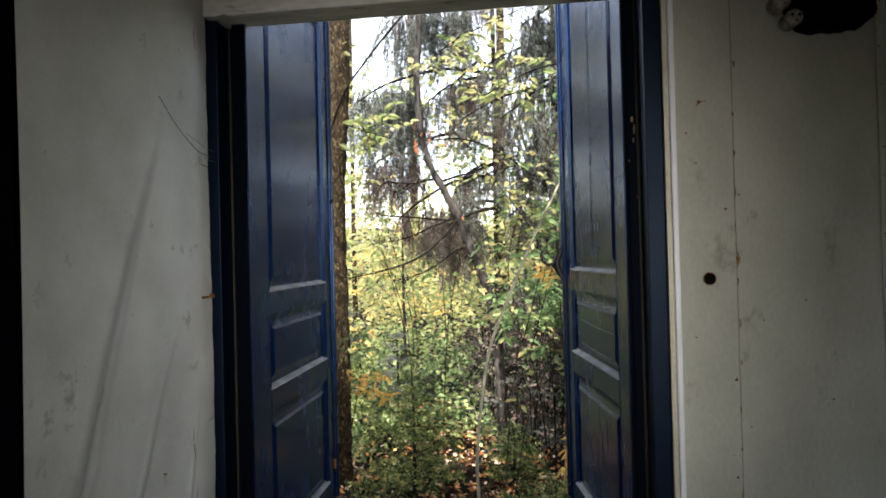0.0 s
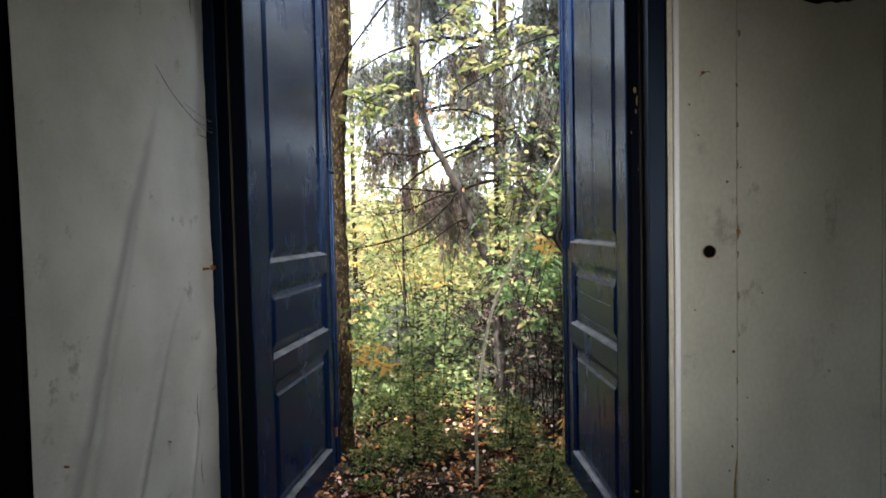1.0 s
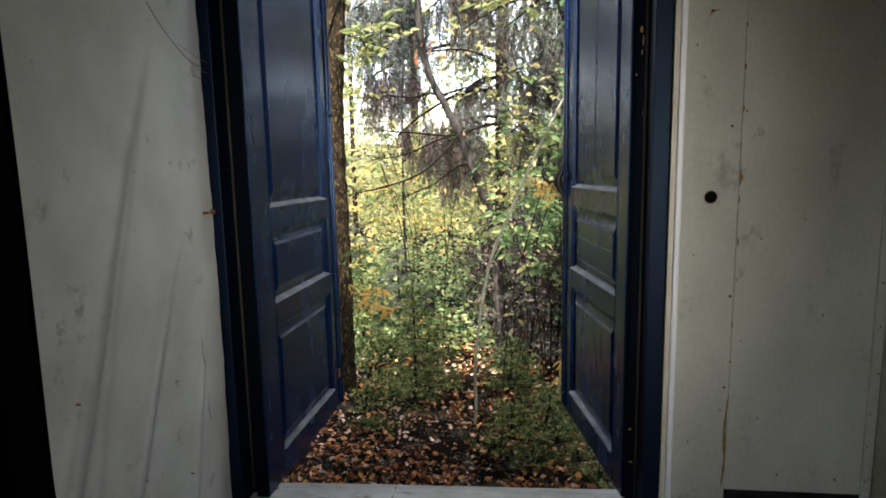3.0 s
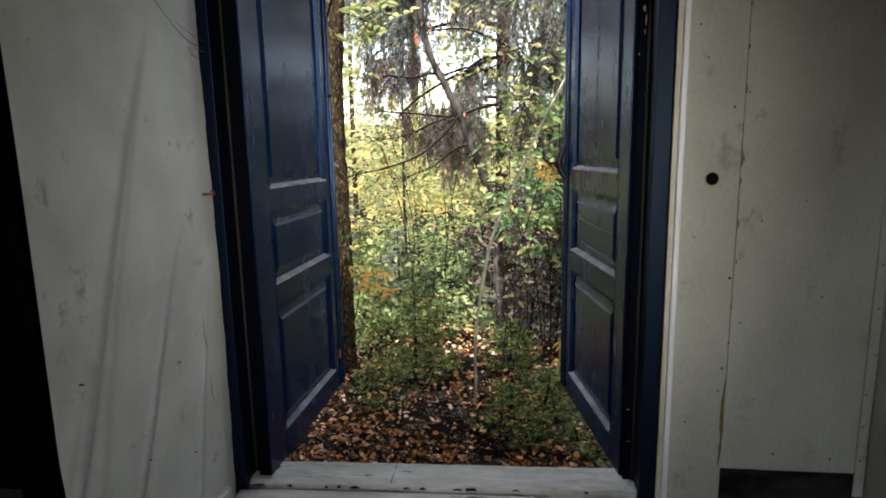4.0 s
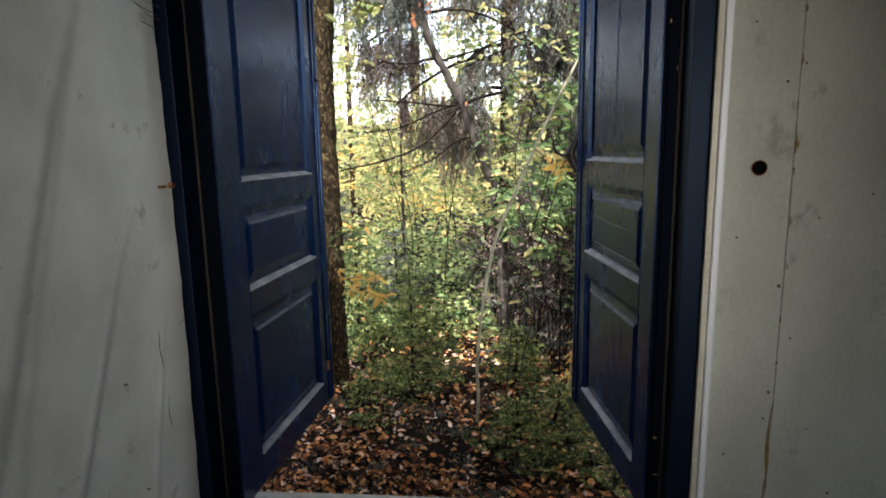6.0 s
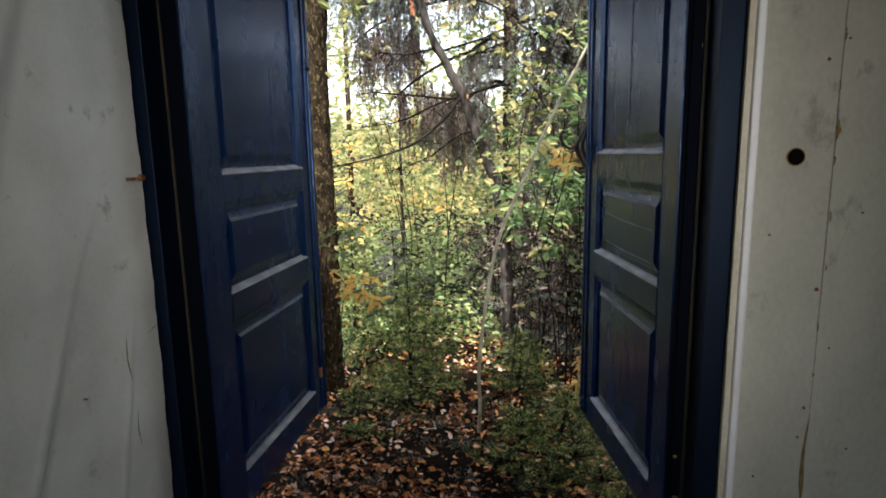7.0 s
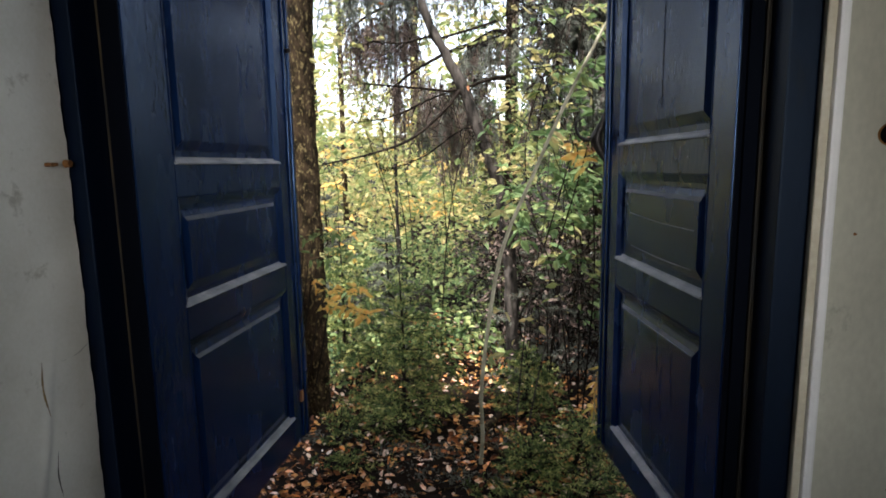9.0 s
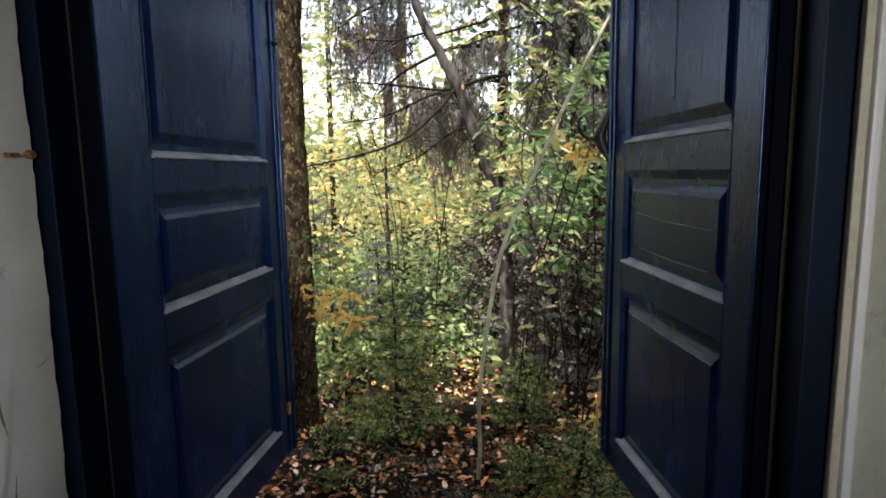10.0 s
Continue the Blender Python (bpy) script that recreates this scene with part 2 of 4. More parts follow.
def grid_sheet(u0, u1, v0, v1, nu, nv, place, offset):
    verts = [place(u0 + (u1 - u0) * i / nu, v0 + (v1 - v0) * j / nv, offset(i / nu, j / nv)) for j in range(nv + 1) for i in range(nu + 1)]
    faces = [(j * (nu + 1) + i, j * (nu + 1) + i + 1, (j + 1) * (nu + 1) + i + 1, (j + 1) * (nu + 1) + i) for j in range(nv) for i in range(nu)]
    return verts, faces


floor = tagged(part("floor", block(-3.2, 1.6, -2.4, 1.606, FLOOR - 0.12, FLOOR - 0.012), M_DARK), "brown painted plank floor strewn with leaf bits", "floor", kind="structure")
ceiling = tagged(part("ceiling", block(-3.2, 1.6, -2.4, 1.9, CEIL, CEIL + 0.1), M_CEIL), "grey flaking plaster ceiling", "ceiling", kind="structure")

# outer wall round the doorway: two sides and the head, with the weathered outside
wall_door = tagged(new("wall_north"), "cream boarded wall round the double door", "wall", kind="structure")
part("wall_core", block(0.68, 1.6, WY + 0.012, 1.90, -0.6, 2.85), M_OUTWALL, wall_door)
part("wall_core", block(-3.2, -0.86, WY + 0.012, 1.90, -0.6, 2.85), M_OUTWALL, wall_door)
part("wall_core", block(-0.86, 0.68, WY + 0.012, 1.90, 2.58, 2.85), M_OUTWALL, wall_door)
part("foundation", block(-0.86, 0.68, 1.60, 1.815, -0.6, -0.15), M_OUTWALL, wall_door)
# wallboards on the room side; the narrow one next to the casing, then the wide one
part("wallboard", block(0.704, 0.8812, WY, WY + 0.011, FLOOR, CEIL - 0.002, 0.0015), M_WALL, wall_door, "narrow cream wallboard with a round hole")
part("wallboard", block(0.8832, 1.297, WY + 0.002, WY + 0.011, 0.178, CEIL - 0.002, 0.0015), M_WALL, wall_door, "wide cream wallboard, dark gap at its foot")
part("wallboard", block(-0.825, 0.72, WY, WY + 0.011, 2.58, CEIL - 0.002, 0.0015), M_WALL, wall_door)
# this stretch is coloured near black for the dark side room
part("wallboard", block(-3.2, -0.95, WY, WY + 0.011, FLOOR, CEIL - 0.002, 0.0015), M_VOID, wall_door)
part("corner_batten", block(1.295, 1.326, WY - 0.006, WY + 0.001, 0.10, CEIL - 0.004, 0.004), M_WALL, wall_door, "cream corner batten with nail heads")
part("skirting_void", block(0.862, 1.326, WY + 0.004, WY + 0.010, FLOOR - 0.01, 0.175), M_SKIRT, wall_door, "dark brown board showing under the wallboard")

tagged(part("wall_east", block(XR, XR + 0.12, -2.2, WY - 0.003, FLOOR - 0.1, CEIL - 0.002), M_WALL), "cream boarded side wall", "wall", kind="structure")
tagged(part("wall_west", block(-3.2, -3.08, -2.2, WY - 0.003, FLOOR - 0.1, CEIL - 0.002), M_VOID), "boarded wall coloured near black for the unlit side", "wall", kind="structure")
# unseen wall; its opening is made for the added area lamp
wall_back = tagged(new("wall_south"), "unseen back wall coloured near black, with an opening for the added lamp", "wall", kind="structure")
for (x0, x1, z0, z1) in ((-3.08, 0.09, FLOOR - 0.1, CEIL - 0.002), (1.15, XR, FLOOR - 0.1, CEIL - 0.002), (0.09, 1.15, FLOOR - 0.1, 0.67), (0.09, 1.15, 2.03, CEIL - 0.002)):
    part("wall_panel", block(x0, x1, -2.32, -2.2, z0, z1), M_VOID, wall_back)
# unseen upper walls and roof, added to keep sun off the ground outside
upper = tagged(new("shading_roof"), "unseen boarded walls and roof added to shade the ground outside", "house", kind="structure")
part("wall_core", block(-8, 8, WY - 0.1, 1.90, 2.86, 3.02), M_OUTWALL, upper)
part("wall_core", block(-8, -3.2, WY, 1.90, -0.6, 2.86), M_OUTWALL, upper)
part("wall_core", block(1.6, 8, WY, 1.90, -0.6, 2.86), M_OUTWALL, upper)
# the slab's eave sets how far the added shade reaches
bm = bmesh.new()
q = [bm.verts.new(c) for c in ((-8.2, 2.02, 2.95), (8.2, 2.02, 2.95), (8.2, -2.4, 4.6), (-8.2, -2.4, 4.6), (-8.2, 2.02, 3.02), (8.2, 2.02, 3.02), (8.2, -2.4, 4.67), (-8.2, -2.4, 4.67))]
for k in ((0, 1, 2, 3), (4, 5, 6, 7), (0, 1, 5, 4), (1, 2, 6, 5), (2, 3, 7, 6), (3, 0, 4, 7)):
    bm.faces.new([q[a] for a in k])
part("roof", bm, M_DARK, upper)

# stub wall on the other side of the door, papered, with long slanting creases
stub = tagged(new("wall_stub"), "papered white stub wall with slanting creases and torn edge", "wall", kind="structure")
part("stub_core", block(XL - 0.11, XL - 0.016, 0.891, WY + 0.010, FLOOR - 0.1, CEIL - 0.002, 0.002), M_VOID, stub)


def crease(i, j):
    """Long soft folds of the loose paper, and a slight buckle."""
    y, z = 0.89 + i * 0.76, FLOOR + j * 2.8
    o = 0.004 * math.sin(7 * y + 2.1 * z) + 0.003 * math.sin(13 * y - 3.3 * z + 1)
    for y0, slope, z0, w, h in ((1.119, 0.38, 0.941, 0.016, 0.008), (1.285, 0.466, 0.64, 0.011, 0.009), (1.50, 0.22, 0.46, 0.009, 0.006), (0.98, 0.40, 0.7, 0.02, 0.005)):
        if z < z0 + 0.35:
            k = min(1.0, max(0.0, (z0 + 0.35 - z) / 0.5))
            o += k * h * math.exp(-((y - (y0 + slope * (z - z0))) / w) ** 2)
    edge = max(0.0, (i - 0.93) / 0.07)
    o += edge * 0.002 * (0.6 + math.sin(23 * z) * 0.4)
    return o


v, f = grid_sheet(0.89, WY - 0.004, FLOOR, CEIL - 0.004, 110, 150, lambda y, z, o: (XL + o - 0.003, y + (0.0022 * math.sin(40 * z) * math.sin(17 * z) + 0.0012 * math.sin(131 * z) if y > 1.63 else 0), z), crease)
part("lining_paper", mesh_from("lining_paper", v, f, True), M_PAPER, stub, "old white lining paper, creased and stained, with painted shadow streaks")
part("skirting", block(XL - 0.004, XL + 0.016, 0.89, WY - 0.075, FLOOR, 0.065, 0.004), M_SILL, stub, "grey worn skirting board")

# ---- door frame ----
door_frame = tagged(new("door_frame"), "dark blue painted door frame with white casing and worn sill", "door frame", kind="structure")
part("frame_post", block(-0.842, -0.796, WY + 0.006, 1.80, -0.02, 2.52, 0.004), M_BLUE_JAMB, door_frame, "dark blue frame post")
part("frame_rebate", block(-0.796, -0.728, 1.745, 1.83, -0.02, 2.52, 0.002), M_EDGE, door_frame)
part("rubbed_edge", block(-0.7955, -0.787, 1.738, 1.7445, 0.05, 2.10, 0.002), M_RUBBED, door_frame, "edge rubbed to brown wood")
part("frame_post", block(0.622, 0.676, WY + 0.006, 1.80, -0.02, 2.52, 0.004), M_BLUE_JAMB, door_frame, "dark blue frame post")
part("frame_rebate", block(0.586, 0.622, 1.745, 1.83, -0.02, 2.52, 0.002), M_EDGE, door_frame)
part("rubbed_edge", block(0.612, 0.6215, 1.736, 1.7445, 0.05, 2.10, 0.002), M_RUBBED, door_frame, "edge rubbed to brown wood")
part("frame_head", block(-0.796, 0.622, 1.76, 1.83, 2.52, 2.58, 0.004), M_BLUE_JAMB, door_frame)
part("casing", block(0.675, 0.691, WY - 0.012, WY + 0.004, 0.02, 2.57, 0.003), M_CREAM, door_frame, "cream inner casing strip")
part("casing", block(0.691, 0.709, WY - 0.022, WY - 0.001, 0.01, 2.57, 0.005), M_WHITE, door_frame, "white rounded outer casing strip")
part("head_casing", block(-0.825, 0.674, WY - 0.03, 1.735, HEAD, 2.578, 0.006), M_SILL, door_frame, "chipped white head casing")
# the sill: a worn top board and a lower tread in front of it
def worn_board(x0, x1, y0, y1, z0, z1, seed, nx=90):
    rng = random.Random(seed)
    prof = [(y0, z0), (y0, z1 - 0.012), (y0 + 0.012, z1 - 0.002), ((y0 + y1) / 2, z1), (y1 - 0.008, z1 - 0.001), (y1, z1 - 0.008), (y1, z0)]
    verts, faces = [], []
    chip = 0.0
    for i in range(nx + 1):
        x = x0 + (x1 - x0) * i / nx
        chip = chip * 0.6 + rng.uniform(-0.0022, 0.0022)
        for k, (y, z) in enumerate(prof):
            a = 1.0 if k in (1, 2, 5) else 0.35
            verts.append((x, y + chip * a * (1 if k < 4 else -0.6), z + a * chip * 0.8 - (0.003 * math.sin(3 * x) if k in (2, 3, 4) else 0)))
    n = len(prof)
    for i in range(nx):
        faces += [(i * n + k, i * n + (k + 1) % n, (i + 1) * n + (k + 1) % n, (i + 1) * n + k) for k in range(n)]
    faces += [tuple(range(n))[::-1], tuple(range(nx * n, nx * n + n))]
    return mesh_from("board", verts, faces)


# the old house has sunk a little at the hinge side: the sill rises towards the hooked leaf
sill = part("sill", worn_board(-0.822, 0.674, 1.686, 1.824, -0.14, 0.0, 3), M_SILL, door_frame, "worn white painted sill board")
sill.matrix_world = pose(0, 0, 0.052, 0, -1.75, 0)
tread = part("tread", worn_board(-0.822, 0.672, 1.606, 1.672, -0.16, -0.026, 5), M_SILL, door_frame, "worn white painted lower tread")
tread.matrix_world = pose(0, 0, 0.052, 0, -1.75, 0)
dirt_rng = random.Random(9)
for k in range(16):
    dx, dl = dirt_rng.uniform(-0.78, 0.62), dirt_rng.uniform(0.006, 0.022)
    v, f = tube([(dx - dl, 1.6795, -0.020), (dx, 1.680 + dirt_rng.uniform(-0.003, 0.003), -0.016), (dx + dl, 1.6795, -0.020)], [0.002, dirt_rng.uniform(0.003, 0.006), 0.002], 6)
    part("dirt", mesh_from("dirt", v, f, True), M_SKIRT, sill, "dark dirt in the joint")
part("crack", block(-0.252, -0.249, 1.6865, 1.80, -0.002, 0.0022), M_SKIRT, sill, "dark crack across the sill")
# ---- door leaves ----
LEAF_H, LEAF_Z = 2.455, 0.045
PANELS = ((0.165, 0.665), (0.760, 1.037), (1.127, 2.38))


def door_leaf(name, m, width, side, near, far, label):
    """A framed leaf with three raised panels. side +1: the panelled face looks along local +y."""
    leaf = thing(name, m, label, "door", "double door leaves", "structure")
    s = side
    face, back = 0.0, -0.048 * s
    a, b = near, width - far              # panel openings along the leaf

    def slab(n, x0, x1, z0, z1, y0=face, y1=back, bevel=0.003, mat=M_BLUE, lab=""):
        return part(n, block(x0, x1, min(y0, y1), max(y0, y1), z0, z1, bevel), mat, leaf, lab)

    z0, z1 = LEAF_Z, LEAF_Z + LEAF_H
    slab("stile", 0.002, a, z0, z1)
    slab("stile", b, width, z0, z1)
    rails = [z0] + [q for p in PANELS for q in p] + [z1]
    for k in range(0, len(rails), 2):
        slab("rail", a + 0.0006, b - 0.0006, rails[k], rails[k + 1])
    slab("hinge_edge", -0.004, 0.0015, z0 + 0.002, z1 - 0.002, face - 0.002 * s, back, 0.001, M_EDGE, "blue-black hinge edge of the leaf")
    # meeting bead: two rounded strips down the free edge
    slab("meeting_bead", width - 0.040, width - 0.022, z0 + 0.01, z1 - 0.01, 0.0008 * s, 0.007 * s, 0.003)
    slab("meeting_bead", width - 0.012, width + 0.010, z0 + 0.004, z1 - 0.004, -0.03 * s, 0.011 * s, 0.005)
    for (p0, p1) in PANELS:
        # raised panel: flat margin, slope, field
        x0, x1 = a - 0.004, b + 0.004
        q0, q1 = p0 - 0.004, p1 + 0.004
        mar, slope = 0.024, 0.020
        loops = []
        for inset, depth, wide in ((0, -0.013, 0), (mar, -0.013, 0.6), (mar + 0.002, -0.011, 0.6), (mar + slope, -0.003, 1), (mar + slope + 0.002, -0.002, 1)):
            # the far and foot margins are wider than the others
            loops.append([(x0 + inset, depth * s, q0 + inset + 0.012 * wide), (x1 - inset - 0.040 * wide, depth * s, q0 + inset + 0.012 * wide), (x1 - inset - 0.040 * wide, depth * s, q1 - inset - 0.022 * wide), (x0 + inset, depth * s, q1 - inset - 0.022 * wide)])
        bm = bmesh.new()
        vs = [[bm.verts.new(c) for c in lp] for lp in loops]
        for i in range(len(vs) - 1):
            for k in range(4):
                bm.faces.new((vs[i][k], vs[i][(k + 1) % 4], vs[i + 1][(k + 1) % 4], vs[i + 1][k]))
        bm.faces.new(vs[-1])
        part("panel", bm, M_BLUE, leaf)
        # sloping head of the raised field, painted paler for the light it catches
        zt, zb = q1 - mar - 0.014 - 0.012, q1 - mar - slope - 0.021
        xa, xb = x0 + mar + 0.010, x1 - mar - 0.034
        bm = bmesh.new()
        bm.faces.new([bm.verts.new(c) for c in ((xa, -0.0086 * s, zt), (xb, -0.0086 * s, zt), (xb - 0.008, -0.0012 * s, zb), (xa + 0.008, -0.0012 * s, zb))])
        part("bevel_light", bm, M_BEVEL, leaf, "head of the raised panel, painted paler where it catches light")
        # moulding round the panel; dust and caught light are coloured into the bottom run
        w, hgt = 0.020, 0.002
        for lab, (u0, u1, t0, t1) in (("top", (a, b, p1 - w, p1)), ("near", (a, a + w, p0, p1)), ("far", (b - w, b, p0, p1))):
            bm = block(u0, u1, min(-0.017 * s, hgt * s), max(-0.017 * s, hgt * s), t0, t1)
            # slope towards the panel
            for vtx in bm.verts:
                if vtx.co.y * s > 0:
                    if lab == "top" and vtx.co.z < p1 - 0.01:
                        vtx.co.y = -0.007 * s
                    if lab == "near" and vtx.co.x > a + 0.01:
                        vtx.co.y = -0.007 * s
                    if lab == "far" and vtx.co.x < b - 0.01:
                        vtx.co.y = -0.007 * s
            part("moulding", bm, M_BLUE, leaf)
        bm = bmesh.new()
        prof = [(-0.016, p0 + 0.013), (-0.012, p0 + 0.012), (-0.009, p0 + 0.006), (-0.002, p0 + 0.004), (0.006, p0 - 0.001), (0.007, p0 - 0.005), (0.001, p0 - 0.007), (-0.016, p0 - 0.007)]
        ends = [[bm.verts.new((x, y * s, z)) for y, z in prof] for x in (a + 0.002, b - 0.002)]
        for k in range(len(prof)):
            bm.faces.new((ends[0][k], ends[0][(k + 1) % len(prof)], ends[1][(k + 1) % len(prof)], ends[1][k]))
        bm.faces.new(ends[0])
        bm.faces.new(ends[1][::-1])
        part("moulding_ledge", bm, M_DUST_LIGHT, leaf, "moulding ledge, pale with dust and painted-in light")
    return leaf


left_leaf = door_leaf("door_1", pose(-0.714, 1.705, -0.008, 0, 0, 89.1), 0.885, -1, 0.150, 0.113, "open dark blue panelled wooden door leaf, paint worn")
right_leaf = door_leaf("door_2", pose(0.5725, 1.755, 0.030, 0, 0, 99.07), 0.810, 1, 0.100, 0.126, "open dark blue panelled wooden door leaf with chalk scribble")

# hook and latch on the free edge of the chalked leaf
v, f = joined([tube(curve([(0.806, 0.004, 1.07), (0.815, 0.020, 1.105), (0.820, 0.034, 1.15), (0.815, 0.020, 1.195), (0.806, 0.004, 1.25)], 14), np.interp(np.linspace(0, 1, 14), [0, .25, .5, .75, 1], [0.006, 0.014, 0.022, 0.013, 0.005]), 10)])
plate = part("lock_plate", mesh_from("lock_plate", v, f, True), M_IRON, right_leaf, "black iron lock plate")
v, f = tube(curve([(0.820, 0.050, 1.150), (0.823, 0.072, 1.146), (0.820, 0.096, 1.162), (0.814, 0.108, 1.188), (0.811, 0.106, 1.206), (0.811, 0.096, 1.212)], 18), np.linspace(0.007, 0.0038, 18), 8)
part("hook", mesh_from("hook", v, f, True), M_IRON, right_leaf, "curled iron hook")
v, f = tube(curve([(0.822, 0.008, 1.91), (0.826, 0.030, 1.93), (0.826, 0.040, 1.985), (0.826, 0.030, 2.03), (0.822, 0.008, 2.05)], 18), 0.006, 7)
part("pull_handle", mesh_from("pull_handle", v, f, True), M_IRON, right_leaf, "bent black iron pull")
v, f = tube([(0.867, -0.006, 1.525), (0.867, -0.022, 1.528)], [0.008, 0.008], 8)
part("bolt_knob", mesh_from("bolt_knob", v, f, True), M_IRON, left_leaf)
part("bolt_plate", block(0.835, 0.855, -0.0085, -0.001, 0.20, 0.245, 0.002), M_RUST, left_leaf, "small rusty bolt plate")
# ---- outside ----
# the plot runs a little askew to the house and rises gently away from it
PLOT = Matrix(((1, -0.0677, 0, 0.1811), (0, 0.769, 0, 0.5399), (0, 0.0472, 1, -0.0794), (0, 0, 0, 1)))
PLOT_TURN = PLOT.to_3x3().to_4x4()


M_SOIL = paint("dark_forest_soil", (0.005, 0.003, 0.002), (0.013, 0.008, 0.005), 5.0, 0.9, 0.8, 40, (0.02, 0.03, 0.008), 0.62, spec=0.08)
M_BARK = paint("dark_wet_bark", (0.008, 0.006, 0.004), (0.050, 0.034, 0.021), 34.0, 0.9, 1.0, 90, (0.17, 0.135, 0.065), 0.54, (1, 1, 0.5), spec=0.05)
M_BARK_GREY = paint("grey_brown_bark", (0.012, 0.011, 0.010), (0.095, 0.082, 0.074), 34.0, 0.85, 1.0, 60, (0.03, 0.02, 0.015), 0.6, (1, 1, 0.3), spec=0.08)
M_STEM = paint("pale_green_stem", (0.22, 0.21, 0.15), (0.46, 0.44, 0.33), 14.0, 0.6, 0.3, 70, (0.06, 0.045, 0.03), 0.62, spec=0.08)
M_TWIG = paint("dead_dark_twigs", (0.007, 0.005, 0.004), (0.024, 0.018, 0.014), 20.0, 0.85, 0.5, 70, spec=0.08)
F_NEEDLE = foliage("spruce_needles", [(0.04, 0.06, 0.045), (0.12, 0.155, 0.115), (0.22, 0.26, 0.20)], 0.25, clumps=9.0, even=0.7)
F_SAPLING = foliage("sapling_needles", [(0.008, 0.022, 0.009), (0.035, 0.075, 0.025), (0.12, 0.20, 0.06), (0.36, 0.44, 0.14), (0.66, 0.70, 0.28)], 0.35, pure=0.93, clumps=30.0, even=0.76)
F_DEAD = foliage("dry_hanging_needles", [(0.09, 0.065, 0.05), (0.19, 0.145, 0.115), (0.12, 0.11, 0.075)], 0.25, 0.7)
F_GREEN = foliage("green_leaves", [(0.03, 0.08, 0.025), (0.07, 0.16, 0.04), (0.14, 0.24, 0.06), (0.26, 0.30, 0.08)], 0.45)
F_LIME = foliage("yellow_green_leaves", [(0.05, 0.11, 0.03), (0.15, 0.25, 0.06), (0.30, 0.37, 0.10), (0.50, 0.48, 0.16), (0.56, 0.44, 0.14)], 0.5, pure=0.80, clumps=5.0, even=0.55)
F_YELLOW = foliage("yellow_leaves", [(0.45, 0.44, 0.07), (0.72, 0.58, 0.09), (0.74, 0.46, 0.06), (0.42, 0.46, 0.08)], 0.45, pure=0.82)
F_ORANGE = foliage("orange_dead_leaves", [(0.24, 0.09, 0.04), (0.34, 0.16, 0.06), (0.13, 0.06, 0.035)], 0.2, pure=0.85)
F_LITTER = foliage("fallen_leaves", [(0.016, 0.008, 0.005), (0.07, 0.028, 0.011), (0.24, 0.095, 0.026), (0.02, 0.010, 0.007), (0.90, 0.54, 0.17), (0.34, 0.15, 0.05), (0.04, 0.018, 0.010), (0.85, 0.40, 0.10), (0.95, 0.84, 0.66), (0.015, 0.009, 0.006)], 0.1, 0.55, pure=0.95, clumps=60.0, even=0.06)
F_HERB = foliage("undergrowth_leaves", [(0.012, 0.03, 0.012), (0.04, 0.09, 0.03), (0.13, 0.24, 0.07), (0.34, 0.46, 0.15), (0.50, 0.56, 0.22)], 0.45, pure=0.84, clumps=11.0, even=0.72)
F_HAZEL = foliage("hazel_leaves", [(0.02, 0.055, 0.02), (0.07, 0.16, 0.05), (0.17, 0.29, 0.09), (0.40, 0.48, 0.16)], 0.45, pure=0.84, clumps=9.0)
rs = np.random.RandomState(7)


def sheet(name, verts, faces):
    me = bpy.data.meshes.new(name)
    me.from_pydata(np.asarray(verts).tolist(), [], np.asarray(faces).tolist())
    me.update()
    return me


def unit(a):
    return a / (np.linalg.norm(a, axis=-1, keepdims=True) + 1e-9)


LEAF = np.array([(0, 0, 0), (0.24, 0.30, 0.06), (0.17, 0.68, 0.07), (0, 1, -0.08), (-0.17, 0.68, 0.07), (-0.24, 0.30, 0.06)])


def leaf_mesh(name, places, along, size, droop=0.35, flat=0.6, width=1.0):
    """Ovate leaves folded along the rib: one at each place, pointing along its direction."""
    n = len(places)
    d = unit(np.asarray(along, float) + rs.normal(0, droop, (n, 3)))
    up = unit(np.array([0, 0, 1.0]) * flat + rs.normal(0, 0.6, (n, 3)))
    side = unit(np.cross(d, up))
    nrm = np.cross(side, d)
    sz = (np.asarray(size) * np.ones(n) * rs.uniform(0.4, 1.4, n))[:, None, None]
    L = LEAF[None] * np.array([width, 1, 1])
    v = np.asarray(places)[:, None] + sz * (L[..., 0:1] * side[:, None] + L[..., 1:2] * d[:, None] + L[..., 2:3] * nrm[:, None])
    o = np.arange(n)[:, None] * 6
    f = np.concatenate([o + [0, 1, 2, 3], o + [0, 3, 4, 5]])
    return sheet(name, v.reshape(-1, 3), f)


